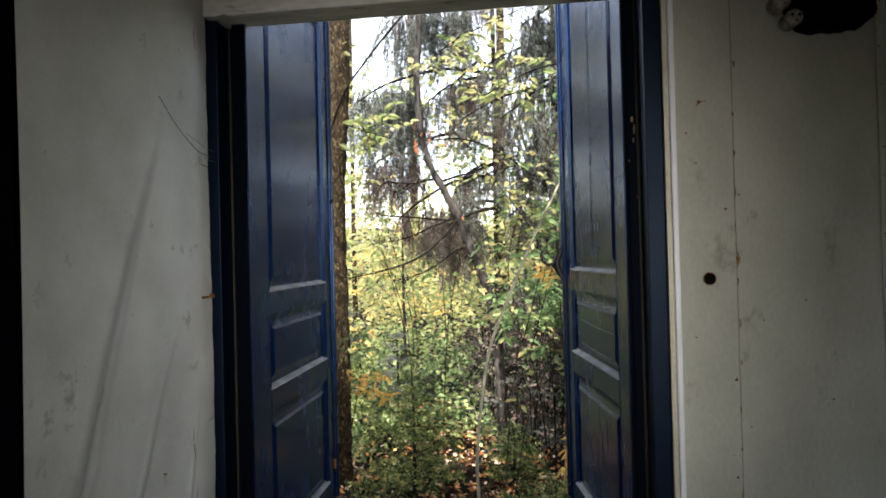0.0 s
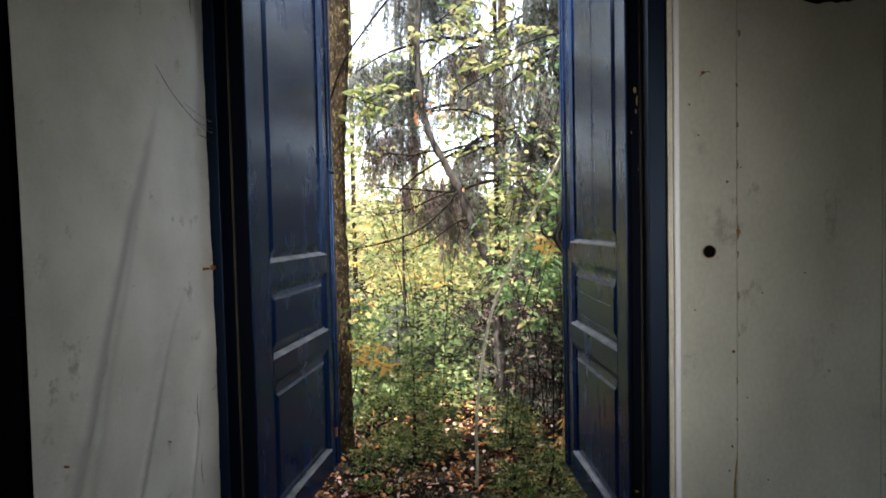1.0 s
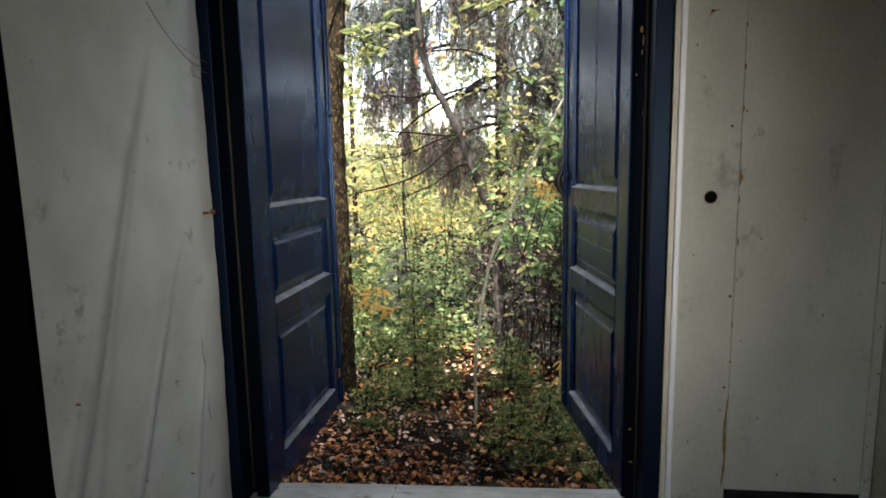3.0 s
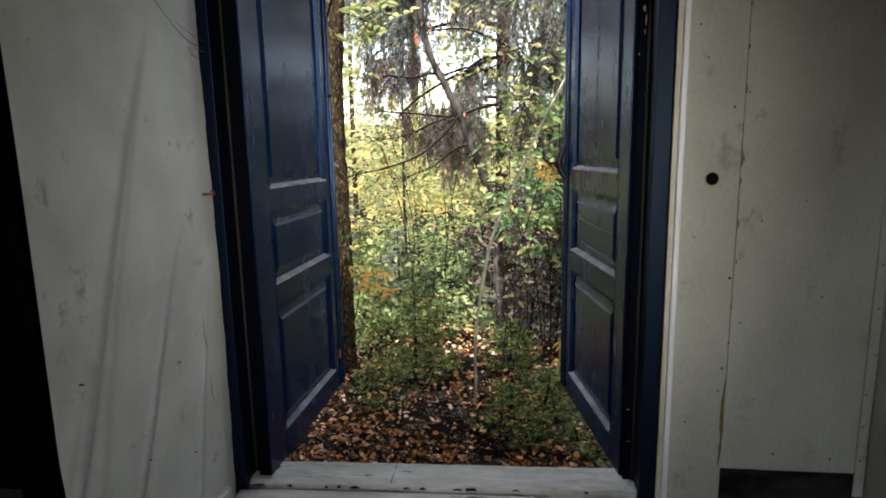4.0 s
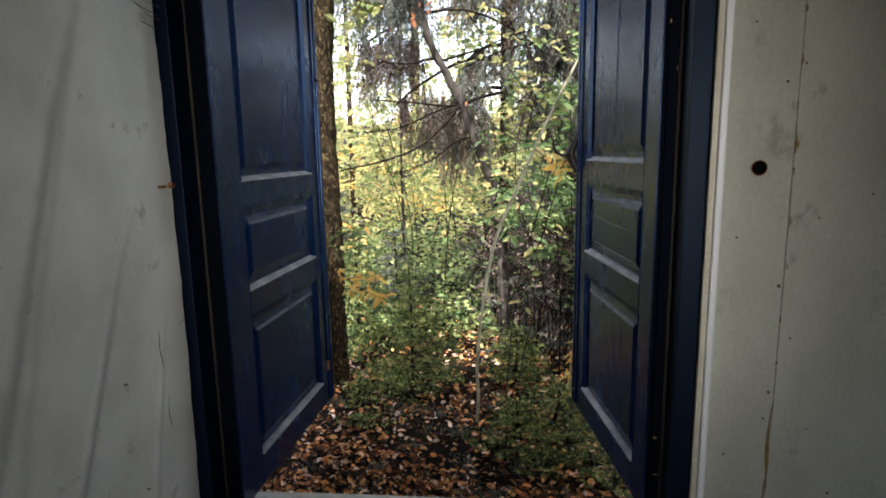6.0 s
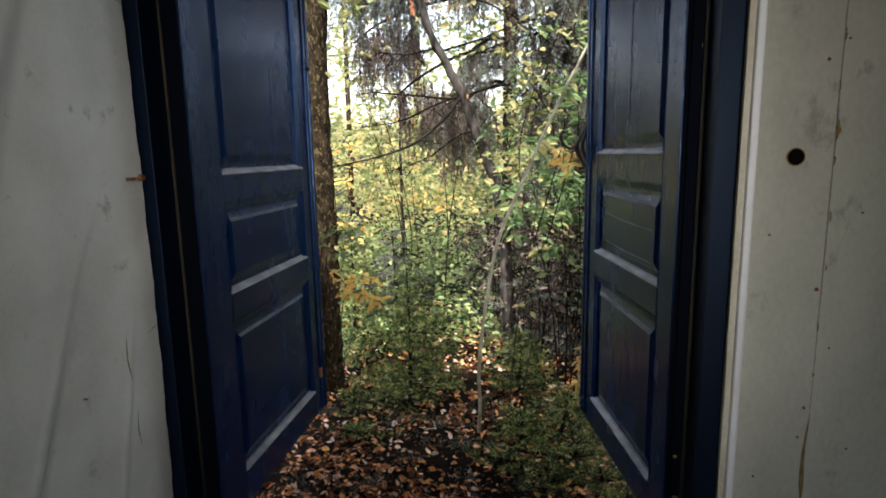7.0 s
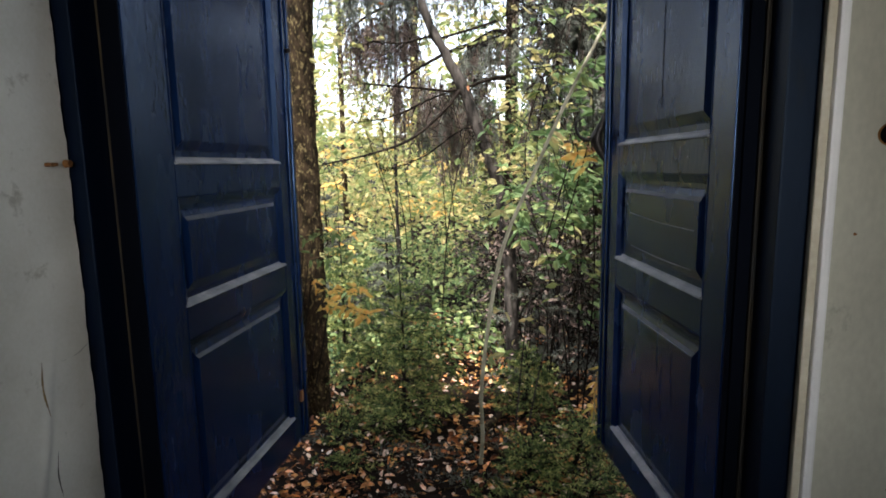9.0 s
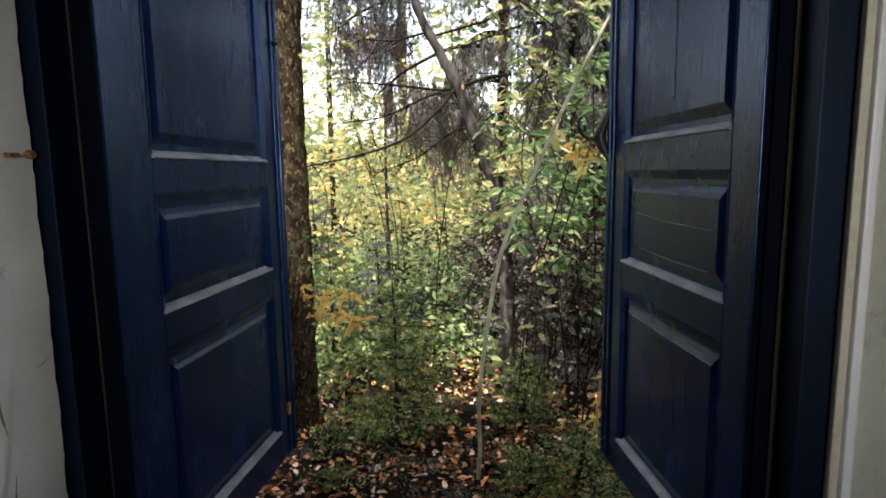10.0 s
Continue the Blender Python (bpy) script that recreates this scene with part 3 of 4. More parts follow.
def needle_mesh(name, runs, length, step, width=0.0022, spread=1.0):
    """Slim needles round each run of points, leaning towards its tip."""
    base, dirs, sizes = [], [], []
    for pts in runs:
        p = np.asarray(pts)
        seg = np.diff(p, axis=0)
        ln = np.linalg.norm(seg, axis=1)
        k = max(3, int(ln.sum() / step))
        u = np.sort(rs.uniform(0, len(seg) - 1e-6, k))
        i = u.astype(int)
        base.append(p[i] + seg[i] * (u - i)[:, None])
        dirs.append(unit(seg[i]))
        sizes.append(np.full(k, length) * (1.05 - 0.5 * u / len(seg)))
    b, d, sz = np.concatenate(base), np.concatenate(dirs), np.concatenate(sizes)
    n = len(b)
    r = unit(np.cross(d, rs.normal(0, 1, (n, 3))))
    out = unit(d * 0.75 + r * spread)
    w = unit(np.cross(out, rs.normal(0, 1, (n, 3)))) * width
    tip = b + out * (sz * rs.uniform(0.7, 1.2, n))[:, None]
    v = np.stack([b - w, b + w, tip], 1).reshape(-1, 3)
    return sheet(name, v, np.arange(3 * n).reshape(-1, 3))


def tree(name, m, label, category="tree", group=""):
    m = m.copy()
    m.translation = PLOT @ m.translation
    return thing(name, m, label, category, group)


def stem_part(name, pieces, material, parent, label=""):
    v, f = joined(pieces)
    return part(name, mesh_from(name, v, f, True), material, parent, label)


def wander(p, d, length, n, jitter, pull=(0, 0, 0)):
    """A run of points that strays from p along d."""
    pts = [np.array(p, float)]
    d = unit(np.array(d, float))
    for _ in range(n):
        d = unit(d + rs.normal(0, jitter, 3) + np.array(pull) / n)
        pts.append(pts[-1] + d * length / n)
    return np.array(pts)


outdoors = True
# ground: one sheet, gently uneven, to the horizon
def uneven(x, y):
    k = min(1.0, max(0.0, (y - 2.1) / 1.5))
    return k * (0.035 * math.sin(2.3 * x + 0.7) * math.cos(1.9 * y) + 0.02 * math.sin(5.1 * x - 2.2 * y)) + 0.03 * k * max(0, min(6, y - 3))


v, f = grid_sheet(-1, 1, 0, 1, 60, 90, lambda q, w, o: ((60 * q * abs(q) ** 0.8), 1.66 + 160 * w ** 3, -0.13 + uneven(60 * q * abs(q) ** 0.8, 1.66 + 160 * w ** 3)), lambda i, j: 0.0)
ground = tagged(part("ground", mesh_from("ground", v, f, True), M_SOIL), "dark damp forest soil", "ground", kind="structure")


def on_ground(x, y):
    return -0.13 + uneven(x, y)


n = 15000
x = rs.uniform(-1, 1, n)
y = 1.88 + 3.0 * rs.uniform(0, 1, n) ** 1.35
x = x * (0.95 + 0.3 * (y - 1.88)) - 0.1
keep = rs.uniform(0, 1, n) < 0.62 + 0.38 * np.sin(5 * x + 3 * np.sin(3 * y)) * np.cos(4 * y)
x, y = x[keep], y[keep]
z = np.array([on_ground(a, b) for a, b in zip(x, y)]) + rs.uniform(0.001, 0.028, len(x))
ang = rs.uniform(0, 6.28, len(x))
litter = part("leaf_litter", leaf_mesh("leaf_litter", np.stack([x, y, z], 1), np.stack([np.cos(ang), np.sin(ang), 0 * ang], 1), 0.034, 0.30, 1.1, 1.15), F_LITTER)
tagged(litter, "brown orange and pale fallen leaves on dark soil", "leaf litter", kind="stuff")

for (lx, ly, a, s) in ((-0.163, 2.75, 0.4, 0.075), (-0.268, 2.76, 2.2, 0.06), (-0.07, 2.62, 1.2, 0.06), (0.02, 2.35, 2.9, 0.06), (-0.52, 2.42, 0.9, 0.055), (-0.36, 2.30, 4.0, 0.05), (0.30, 2.36, 3.3, 0.06), (0.47, 2.15, 1.9, 0.075), (0.43, 2.19, 0.2, 0.06), (-0.15, 2.25, 5.2, 0.05)):
    lf = part("fallen_leaf", leaf_mesh("fallen_leaf", [(0, 0, 0)], [(math.cos(a), math.sin(a), 0.05)], s, 0.05, 3.0, 1.4), F_LITTER if ly > 2.6 or lx < 0.2 else F_ORANGE)
    lf.location = PLOT_TURN @ Vector((lx, ly, on_ground(lx, ly) + 0.03))
    tagged(lf, "pale dry fallen leaf lying on the litter", "leaf", "large fallen leaves")


# ---- conifers ----
def conifer(name, at, height, reach, whorls, per, label, needle=0.020, step=0.0036, material=F_SAPLING, lean=(0, 0), low=0.06, droop=-0.25):
    """A young spruce: stem, whorls of branches, side sprays with needles."""
    t = tree(name, pose(*at), label)
    top = np.array([lean[0], lean[1], height])
    stem = curve([(0, 0, -0.03), top * 0.5 + (0.01, 0, 0), top], 12)
    wood, runs = [tube(stem, np.linspace(0.013, 0.002, 12), 6)], []
    for w in range(whorls):
        q = low + (1 - low) * w / whorls
        p = np.array([np.interp(q, np.linspace(0, 1, 12), stem[:, k]) for k in range(3)])
        L = reach * (1 - q) ** 0.75 * 1.0 + 0.04
        for k in range(per):
            a = 2.4 * w + 6.283 * k / per + rs.uniform(-0.4, 0.4)
            r = wander(p, (math.cos(a), math.sin(a), 0.45 - 0.2 * (1 - q)), L * rs.uniform(0.7, 1.15), 7, 0.10, (0, 0, droop))
            wood.append(tube(r, np.linspace(0.0035, 0.0012, 8), 4))
            runs.append(r)
            for i in range(1, 7):
                for sgn in (-1, 1):
                    d = unit(r[i] - r[i - 1])
                    sd = unit(np.cross(d, (0, 0, 1))) * sgn
                    s1 = wander(r[i], d * 0.8 + sd + (0, 0, 0.05), L * 0.42 * (1 - i / 8.5) * rs.uniform(0.6, 1.2), 4, 0.12, (0, 0, droop * 0.8))
                    runs.append(s1)
                    if L > 0.15:
                        for j in (1, 3):
                            s2 = wander(s1[j], unit(s1[j] - s1[j - 1]) + rs.choice([-1, 1]) * unit(np.cross(d, (0, 0, 1)) + d * 0.3) * 0.9, L * 0.16, 3, 0.12, (0, 0, droop))
                            runs.append(s2)
    stem_part("stem", wood, M_TWIG, t)
    part("foliage", needle_mesh("foliage", runs, needle * 1.1, step * 1.45, 0.0032), material, t)
    return t


conifer("spruce_sapling", (-0.335, 3.02, on_ground(-0.335, 3.02)), 0.72, 0.36, 10, 5, "young feathery green spruce growing out of leaf litter", droop=-0.5)
conifer("spruce_sapling", (0.34, 2.66, on_ground(0.34, 2.66) - 0.02), 0.24, 0.30, 5, 6, "low spreading spruce seedling among fallen leaves", lean=(0.05, 0.02), droop=-0.1, step=0.0085)
conifer("spruce_sapling", (0.18, 2.62, on_ground(0.18, 2.62) - 0.02), 0.16, 0.18, 4, 5, "low spreading spruce seedling among fallen leaves", droop=-0.1)
conifer("spruce_sapling", (0.46, 2.30, on_ground(0.46, 2.30) - 0.03), 0.10, 0.22, 3, 6, "low spreading spruce seedling among fallen leaves", droop=-0.05, step=0.007)
for (sx, sy, hh, rr) in ((0.25, 2.27, 0.09, 0.17), (0.38, 2.46, 0.14, 0.22), (0.08, 2.42, 0.07, 0.14), (0.52, 2.12, 0.08, 0.16), (-0.55, 2.62, 0.08, 0.12), (-0.62, 2.95, 0.14, 0.14)):
    conifer("spruce_sapling", (sx, sy, on_ground(sx, sy) - 0.02), hh, rr, 3, 6, "low dark spruce seedling hugging the ground", droop=-0.05, step=0.0075, material=F_SAPLING)
conifer("spruce_sapling", (-0.75, 3.9, on_ground(-0.75, 3.9)), 0.8, 0.35, 9, 5, "young feathery green spruce behind the trunk", step=0.004)
conifer("spruce_sapling", (0.42, 3.7, on_ground(0.42, 3.7)), 0.95, 0.42, 10, 5, "young dark spruce in the thicket", step=0.0045, material=F_NEEDLE)


for (sx, sy, hh, rr, mm) in ((-0.52, 4.2, 0.70, 0.30, F_NEEDLE), (-0.98, 4.7, 0.9, 0.34, F_NEEDLE), (0.10, 4.6, 0.8, 0.32, F_NEEDLE), (0.22, 3.25, 0.30, 0.20, F_SAPLING)):
    conifer("spruce_sapling", (sx, sy, on_ground(sx, sy)), hh, rr, 8, 5, "grey-green young spruce among the undergrowth", droop=-0.4, step=0.0048, material=mm)


def spruce(name, at, radius, limbs, curtains, label, height=9.0, dead=0.4):
    """An old spruce: thick trunk, drooping limbs, curtains of hanging twigs.
    limbs: (height, heading, reach, sag); curtains: (x0, x1, y, top, hang, strands, dry share) from the trunk's foot."""
    t = tree(name, pose(*at), label)
    trunk = curve([(0, 0, -0.1), (0.03, 0.02, height * 0.4), (0, 0.05, height)], 26)
    stem_part("trunk", [tube(trunk, np.linspace(radius, radius * 0.25, 26), 14, 0.07, random.Random(4))], M_BARK, t, "dark rough trunk")
    wood, live, dry = [], [], []
    for (h, a, reach, sag) in limbs:
        a = radians(a)
        r = wander((0, 0, h), (math.sin(a), math.cos(a), 0.15), reach, 12, 0.06, (0, 0, sag))
        wood.append(tube(r, np.linspace(0.016, 0.003, 13), 5))
        for i in range(2, 13):
            for k in range(4):
                sd = unit(np.cross(unit(r[i] - r[i - 1]), (0, 0, 1))) * rs.choice([-1, 1])
                s1 = wander(r[i], sd * rs.uniform(0.3, 0.8) + unit(r[i] - r[i - 1]) * 0.4 + (0, 0, -0.4), rs.uniform(0.12, 0.35), 6, 0.10, (0, 0, -1.8))
                wood.append(tube(s1, np.linspace(0.003, 0.001, 7), 3))
                target = dry if rs.uniform() < dead else live
                target.append(s1)
                for j in (1, 2, 3, 4, 5):
                    target.append(wander(s1[j], rs.normal(0, 0.35, 3) + (0, 0, -0.9), rs.uniform(0.06, 0.14), 4, 0.12, (0, 0, -0.8)))
    for (x0, x1, y, top, hang, strands, share) in curtains:
        mid = (x0 + x1) / 2
        limb = curve([(0, 0, top + 0.25), (mid * 0.5, y * 0.5, top + 0.22), (mid, y, top + 0.06), (x0 if mid < 0 else x1, y - 0.1, top - 0.08)], 16)
        wood.append(tube(limb, np.linspace(0.018, 0.004, 16), 5))
        for _ in range(strands):
            u = rs.uniform()
            p = np.array([x0 + (x1 - x0) * u, y + rs.normal(0, 0.10), top - 0.10 * abs(u - 0.5) + rs.normal(0, 0.03)])
            s1 = wander(p, rs.normal(0, 0.25, 3) + (0, 0, -1), hang * rs.uniform(0.35, 1.0), 9, 0.08, (0, 0, -0.8))
            wood.append(tube(s1, np.linspace(0.0026, 0.0008, 10), 3))
            target = dry if rs.uniform() < share else live
            target.append(s1)
            for j in range(1, 9):
                target.append(wander(s1[j], rs.normal(0, 0.45, 3) + (0, 0, -0.8), rs.uniform(0.03, 0.10), 3, 0.12, (0, 0, -0.8)))
    stem_part("limb_wood", wood, M_TWIG, t, "drooping dead-looking limbs")
    part("foliage", needle_mesh("foliage", live, 0.028, 0.0032, 0.0030, 0.8), F_NEEDLE, t, "hanging grey-green needles")
    if dry:
        part("dry_foliage", needle_mesh("dry_foliage", dry, 0.022, 0.0030, 0.0018, 0.8), F_DEAD, t, "brown dry hanging twigs")
    return t


limb_rng = random.Random(3)
spruce("spruce_tree", (0.76, 4.40, 0.0), 0.20, [(h, limb_rng.uniform(-140, -60), limb_rng.uniform(0.6, 1.1), -0.7) for h in (1.7, 2.3, 2.6, 2.9, 3.2, 3.6)],
       [(-0.28, 0.0, -0.25, 1.95, 0.75, 100, 0.25), (-0.35, 0.05, -0.2, 2.75, 0.75, 100, 0.15), (-0.20, 0.1, -0.3, 1.35, 0.55, 60, 0.3), (-0.52, -0.15, -0.35, 2.1, 0.9, 50, 0.2), (-0.48, -0.12, -0.3, 1.45, 0.6, 40, 0.4)], "old dark spruce with hanging grey-green boughs", dead=0.3)
spruce("spruce_tree", (0.24, 5.1, 0.0), 0.026, [(h, limb_rng.uniform(110, 285), limb_rng.uniform(0.5, 0.9), -0.8) for h in (1.5, 1.8, 2.5, 3.1, 3.6)],
       [(-0.99, -0.53, -0.85, 2.30, 0.70, 120, 0.05), (-0.96, -0.56, -0.8, 1.80, 0.45, 80, 0.9), (-0.35, -0.09, -0.8, 2.35, 0.60, 75, 0.55), (-0.43, -0.09, -0.9, 1.35, 0.50, 85, 0.75), (-0.81, -0.16, -0.6, 2.95, 0.65, 120, 0.15), (-0.71, -0.36, -1.0, 1.45, 0.35, 45, 0.8)], "old spruce with drooping half-dead boughs", dead=0.6)

# ---- broadleaf trees ----
# the trunk beside the door leaf
t = tree("tree", pose(-0.778, 3.2, -0.1), "straight dark mossy trunk beside the open door")
stem_part("trunk", [tube(curve([(0, 0, -0.1), (0.005, 0, 0.8), (0.0, 0.02, 1.6), (0.05, 0.05, 2.6), (0.10, 0.1, 6.0)], 60), np.linspace(0.076, 0.054, 60), 20, 0.09, random.Random(2))], M_BARK, t, "dark brown bark with pale lichen")
k = 24
h = rs.uniform(0.4, 2.8, k)
part("foliage", leaf_mesh("foliage", np.stack([0.09 + rs.uniform(-0.02, 0.06, k), rs.uniform(-0.15, 0.05, k), h], 1), np.array([(0.7, -0.3, -0.3)] * k), 0.04), F_LIME, t)

# the leaning tree in the middle, with dead side limbs
t = tree("leaning_tree", pose(0, 3.6, 0), "leaning grey-brown tree with dead black limbs")
spine = curve([(0.20, 0.02, -0.15), (0.18, 0, 0.25), (0.165, 0, 0.59), (0.125, 0, 0.89), (0.08, 0, 1.01), (0.014, 0, 1.19), (-0.052, 0, 1.37), (-0.135, 0, 1.53), (-0.22, 0, 1.70), (-0.28, 0, 1.95), (-0.29, 0.05, 2.4), (-0.22, 0.1, 3.2)], 60)
stem_part("trunk", [tube(spine, np.linspace(0.033, 0.016, 60), 12, 0.30, random.Random(6))], M_BARK_GREY, t, "bent grey-brown trunk")
limbs = []
for pts, r0 in (([(-0.717, -0.25, 1.03), (-0.49, -0.2, 1.074), (-0.297, -0.1, 1.14), (-0.139, -0.05, 1.27), (-0.06, 0, 1.37)], 0.011),
                ([(-0.52, -0.1, 1.40), (-0.309, -0.05, 1.38), (-0.104, 0, 1.36), (0.068, 0.02, 1.405), (0.2, 0.1, 1.43)], 0.010),
                ([(-0.62, 0.1, 1.22), (-0.4, 0.08, 1.25), (-0.2, 0.03, 1.33), (-0.03, 0, 1.38)], 0.006),
                ([(0.33, 0.1, 1.75), (0.2, 0.1, 1.72), (0.05, 0.05, 1.66), (-0.17, 0, 1.60)], 0.007),
                ([(0.42, 0.1, 1.62), (0.25, 0.1, 1.75), (0.0, 0.05, 1.86), (-0.26, 0, 1.86)], 0.006),
                ([(-0.5, 0.15, 1.62), (-0.35, 0.1, 1.60), (-0.19, 0, 1.62)], 0.006),
                ([(-0.45, 0.1, 0.98), (-0.25, 0.05, 1.05), (-0.05, 0, 1.18), (0.03, 0, 1.15)], 0.006)):
    r = curve(pts, 16)
    limbs.append(tube(r, np.linspace(r0 * 0.35, r0, 16), 5))
    for i in range(0, 15):
        for _ in range(3):
            s1 = wander(r[i], rs.normal(0, 1, 3) + (-0.5, 0, -0.3), rs.uniform(0.05, 0.22), 6, 0.25, (0, 0, -0.4))
            limbs.append(tube(s1, np.linspace(0.0022, 0.0007, 7), 3))
            if rs.uniform() < 0.5:
                s2 = wander(s1[3], rs.normal(0, 1, 3) + (0, 0, -0.6), rs.uniform(0.05, 0.14), 4, 0.25)
                limbs.append(tube(s2, np.linspace(0.0016, 0.0006, 5), 3))
stem_part("limb_wood", limbs, M_TWIG, t, "thin black dead limbs")
k = 16
part("dead_foliage", leaf_mesh("dead_foliage", np.array([(-0.25, -0.05, 1.87)]) + rs.normal(0, 1, (k, 3)) * (0.07, 0.04, 0.05), np.array([(0, 0, -1.0)] * k), 0.042, 0.6), F_ORANGE, t, "few orange dead leaves")
part("dead_leaf", leaf_mesh("dead_leaf", np.array([(-0.02, -0.05, 1.40)]) + rs.normal(0, 0.01, (1, 3)), np.array([(0, 0, -1.0)]), 0.045, 0.6), F_ORANGE, t)


def shrub(name, stems, label, leaf, size, per=26, material=F_GREEN, twig=0.25, stem_mat=M_TWIG, radius=0.004, category="shrub", taper=0.4, low=5):
    """Thin stems with side twigs, leaves set along the twigs."""
    t = tree(name, pose(0, 0, 0), label, category)
    wood, places, dirs = [], [], []
    for pts in stems:
        r = curve(pts, 26)
        wood.append(tube(r, np.linspace(radius, radius * taper, 26), 6))
        for i in rs.randint(low, 26, per):
            d = unit(rs.normal(0, 1, 3) * (1, 1, 0.5))
            s1 = wander(r[i], d, twig * rs.uniform(0.4, 1.2), 6, 0.2, (0, 0, -0.2))
            wood.append(tube(s1, np.linspace(0.0022, 0.0008, 7), 3))
            for j in range(1, 7):
                sd = unit(np.cross(s1[j] - s1[j - 1], (0, 0, 1)))
                for sgn in (-1, 1):
                    if rs.uniform() < leaf:
                        places.append(s1[j])
                        dirs.append(sd * sgn + unit(s1[j] - s1[j - 1]) * 0.6 + (0, 0, -0.25))
    stem_part("stem_wood", wood, stem_mat, t)
    part("foliage", leaf_mesh("foliage", np.array(places), np.array(dirs), size, 0.3), material, t)
    return t


# the long arching stem in front, with few leaves
shrub("arching_sapling", [[(-0.001, 2.709, -0.160), (0.009, 2.699, 0.000), (0.005, 2.679, 0.191), (0.034, 2.679, 0.458), (0.087, 2.679, 0.747), (0.191, 2.679, 0.998), (0.300, 2.689, 1.243), (0.460, 2.727, 1.547), (0.570, 2.775, 1.666), (0.742, 2.842, 1.818)]], "long thin arching sapling with few lime leaves", 0.35, 0.05, 11, F_LIME, 0.13, stem_mat=M_STEM, radius=0.0092, category="sapling", taper=0.6)
shrub("thin_sapling", [[(0.15, 2.95, -0.12), (0.187, 2.9, 0.352), (0.217, 2.88, 0.566), (0.261, 2.87, 0.834), (0.275, 2.87, 1.067)], [(0.20, 2.95, -0.1), (0.27, 2.9, 0.3), (0.36, 2.88, 0.55), (0.40, 2.9, 0.62)]], "thin crooked grey sapling with yellowing leaves", 0.25, 0.04, 6, F_LIME, 0.12, stem_mat=M_BARK_GREY, radius=0.0035, category="sapling")
# shrubs on the shaded side of the clearing
for (sx, sy, hgt, mat, lab) in ((0.62, 3.35, 1.25, F_HAZEL, "leafy green shrub close to the open door"), (0.35, 3.5, 1.9, F_LIME, "tall shrub with yellow-green leaves"), (0.62, 3.9, 2.4, F_HAZEL, "tall leafy green shrub"), (0.15, 4.2, 2.5, F_LIME, "tall shrub with yellow-green leaves"), (-0.45, 4.3, 2.5, F_LIME, "tall shrub with yellow-green leaves"), (0.85, 3.4, 1.7, F_HAZEL, "tall leafy green shrub"), (-0.9, 4.1, 1.5, F_YELLOW, "yellowing rowan shrub in the clearing")):
    shrub("shrub", [[(sx, sy, -0.1), (sx + rs.uniform(-.06, .06), sy, hgt * 0.25), (sx + rs.uniform(-.25, .2), sy + rs.uniform(-.1, .1), hgt * 0.6), (sx + rs.uniform(-.5, .35), sy + rs.uniform(-.2, .2), hgt)] for _ in range(3)], lab, 0.5, 0.054, 20, mat, 0.3, low=10)
# low dark thicket of dead stems, and a bright hazel in front of it
for (sx, sy, hgt) in ((0.22, 3.75, 0.75), (0.36, 3.55, 0.80), (0.50, 3.45, 0.85), (0.10, 4.1, 0.7), (0.62, 3.8, 0.9)):
    shrub("dead_shrub", [[(sx + rs.uniform(-.12, .12), sy + rs.uniform(-.12, .12), -0.12), (sx + rs.uniform(-.14, .14), sy, hgt * 0.35), (sx + rs.uniform(-.2, .2), sy + rs.uniform(-.1, .1), hgt * 0.7), (sx + rs.uniform(-.25, .25), sy, hgt * rs.uniform(0.8, 1.1))] for _ in range(7)], "dark twiggy shrub of mostly dead stems", 0.35, 0.026, 22, F_DEAD, 0.20)
shrub("hazel", [[(0.45, 3.2, -0.1), (0.44, 3.15, 0.4), (0.40, 3.1, 0.8), (0.30, 3.05, 1.12)], [(0.47, 3.2, -0.1), (0.50, 3.15, 0.5), (0.48, 3.1, 0.95), (0.46, 3.05, 1.4)], [(0.42, 3.2, -0.1), (0.36, 3.2, 0.45), (0.24, 3.2, 0.78), (0.12, 3.2, 0.92)]], "young hazel with broad fresh green leaves", 0.65, 0.060, 13, F_HAZEL, 0.2, low=13)
# top of the view: hanging lime branches and one bare dark twig
shrub("hazel_bough", [[(0.9, 4.0, 2.9), (0.4, 3.6, 2.65), (0.0, 3.4, 2.45), (-0.2, 3.3, 2.3)], [(0.8, 3.5, 2.3), (0.4, 3.3, 2.2), (0.1, 3.2, 2.05)], [(-1.0, 3.6, 2.1), (-0.7, 3.4, 1.95), (-0.45, 3.3, 1.85)]], "overhanging branch with lime and yellow leaves", 0.7, 0.06, 20, F_LIME, 0.28, M_TWIG, 0.005, "branch")
v, f = tube(curve([(-0.13, 2.9, 2.60), (-0.252, 2.9, 2.525), (-0.42, 2.9, 2.355), (-0.542, 2.9, 2.212), (-0.66, 2.9, 2.05), (-0.80, 3.1, 1.80)], 24), 0.006, 5)
tagged(part("bare_twig", mesh_from("bare_twig", v, f, True), M_TWIG), "long bare black twig bent across the opening", "twig")
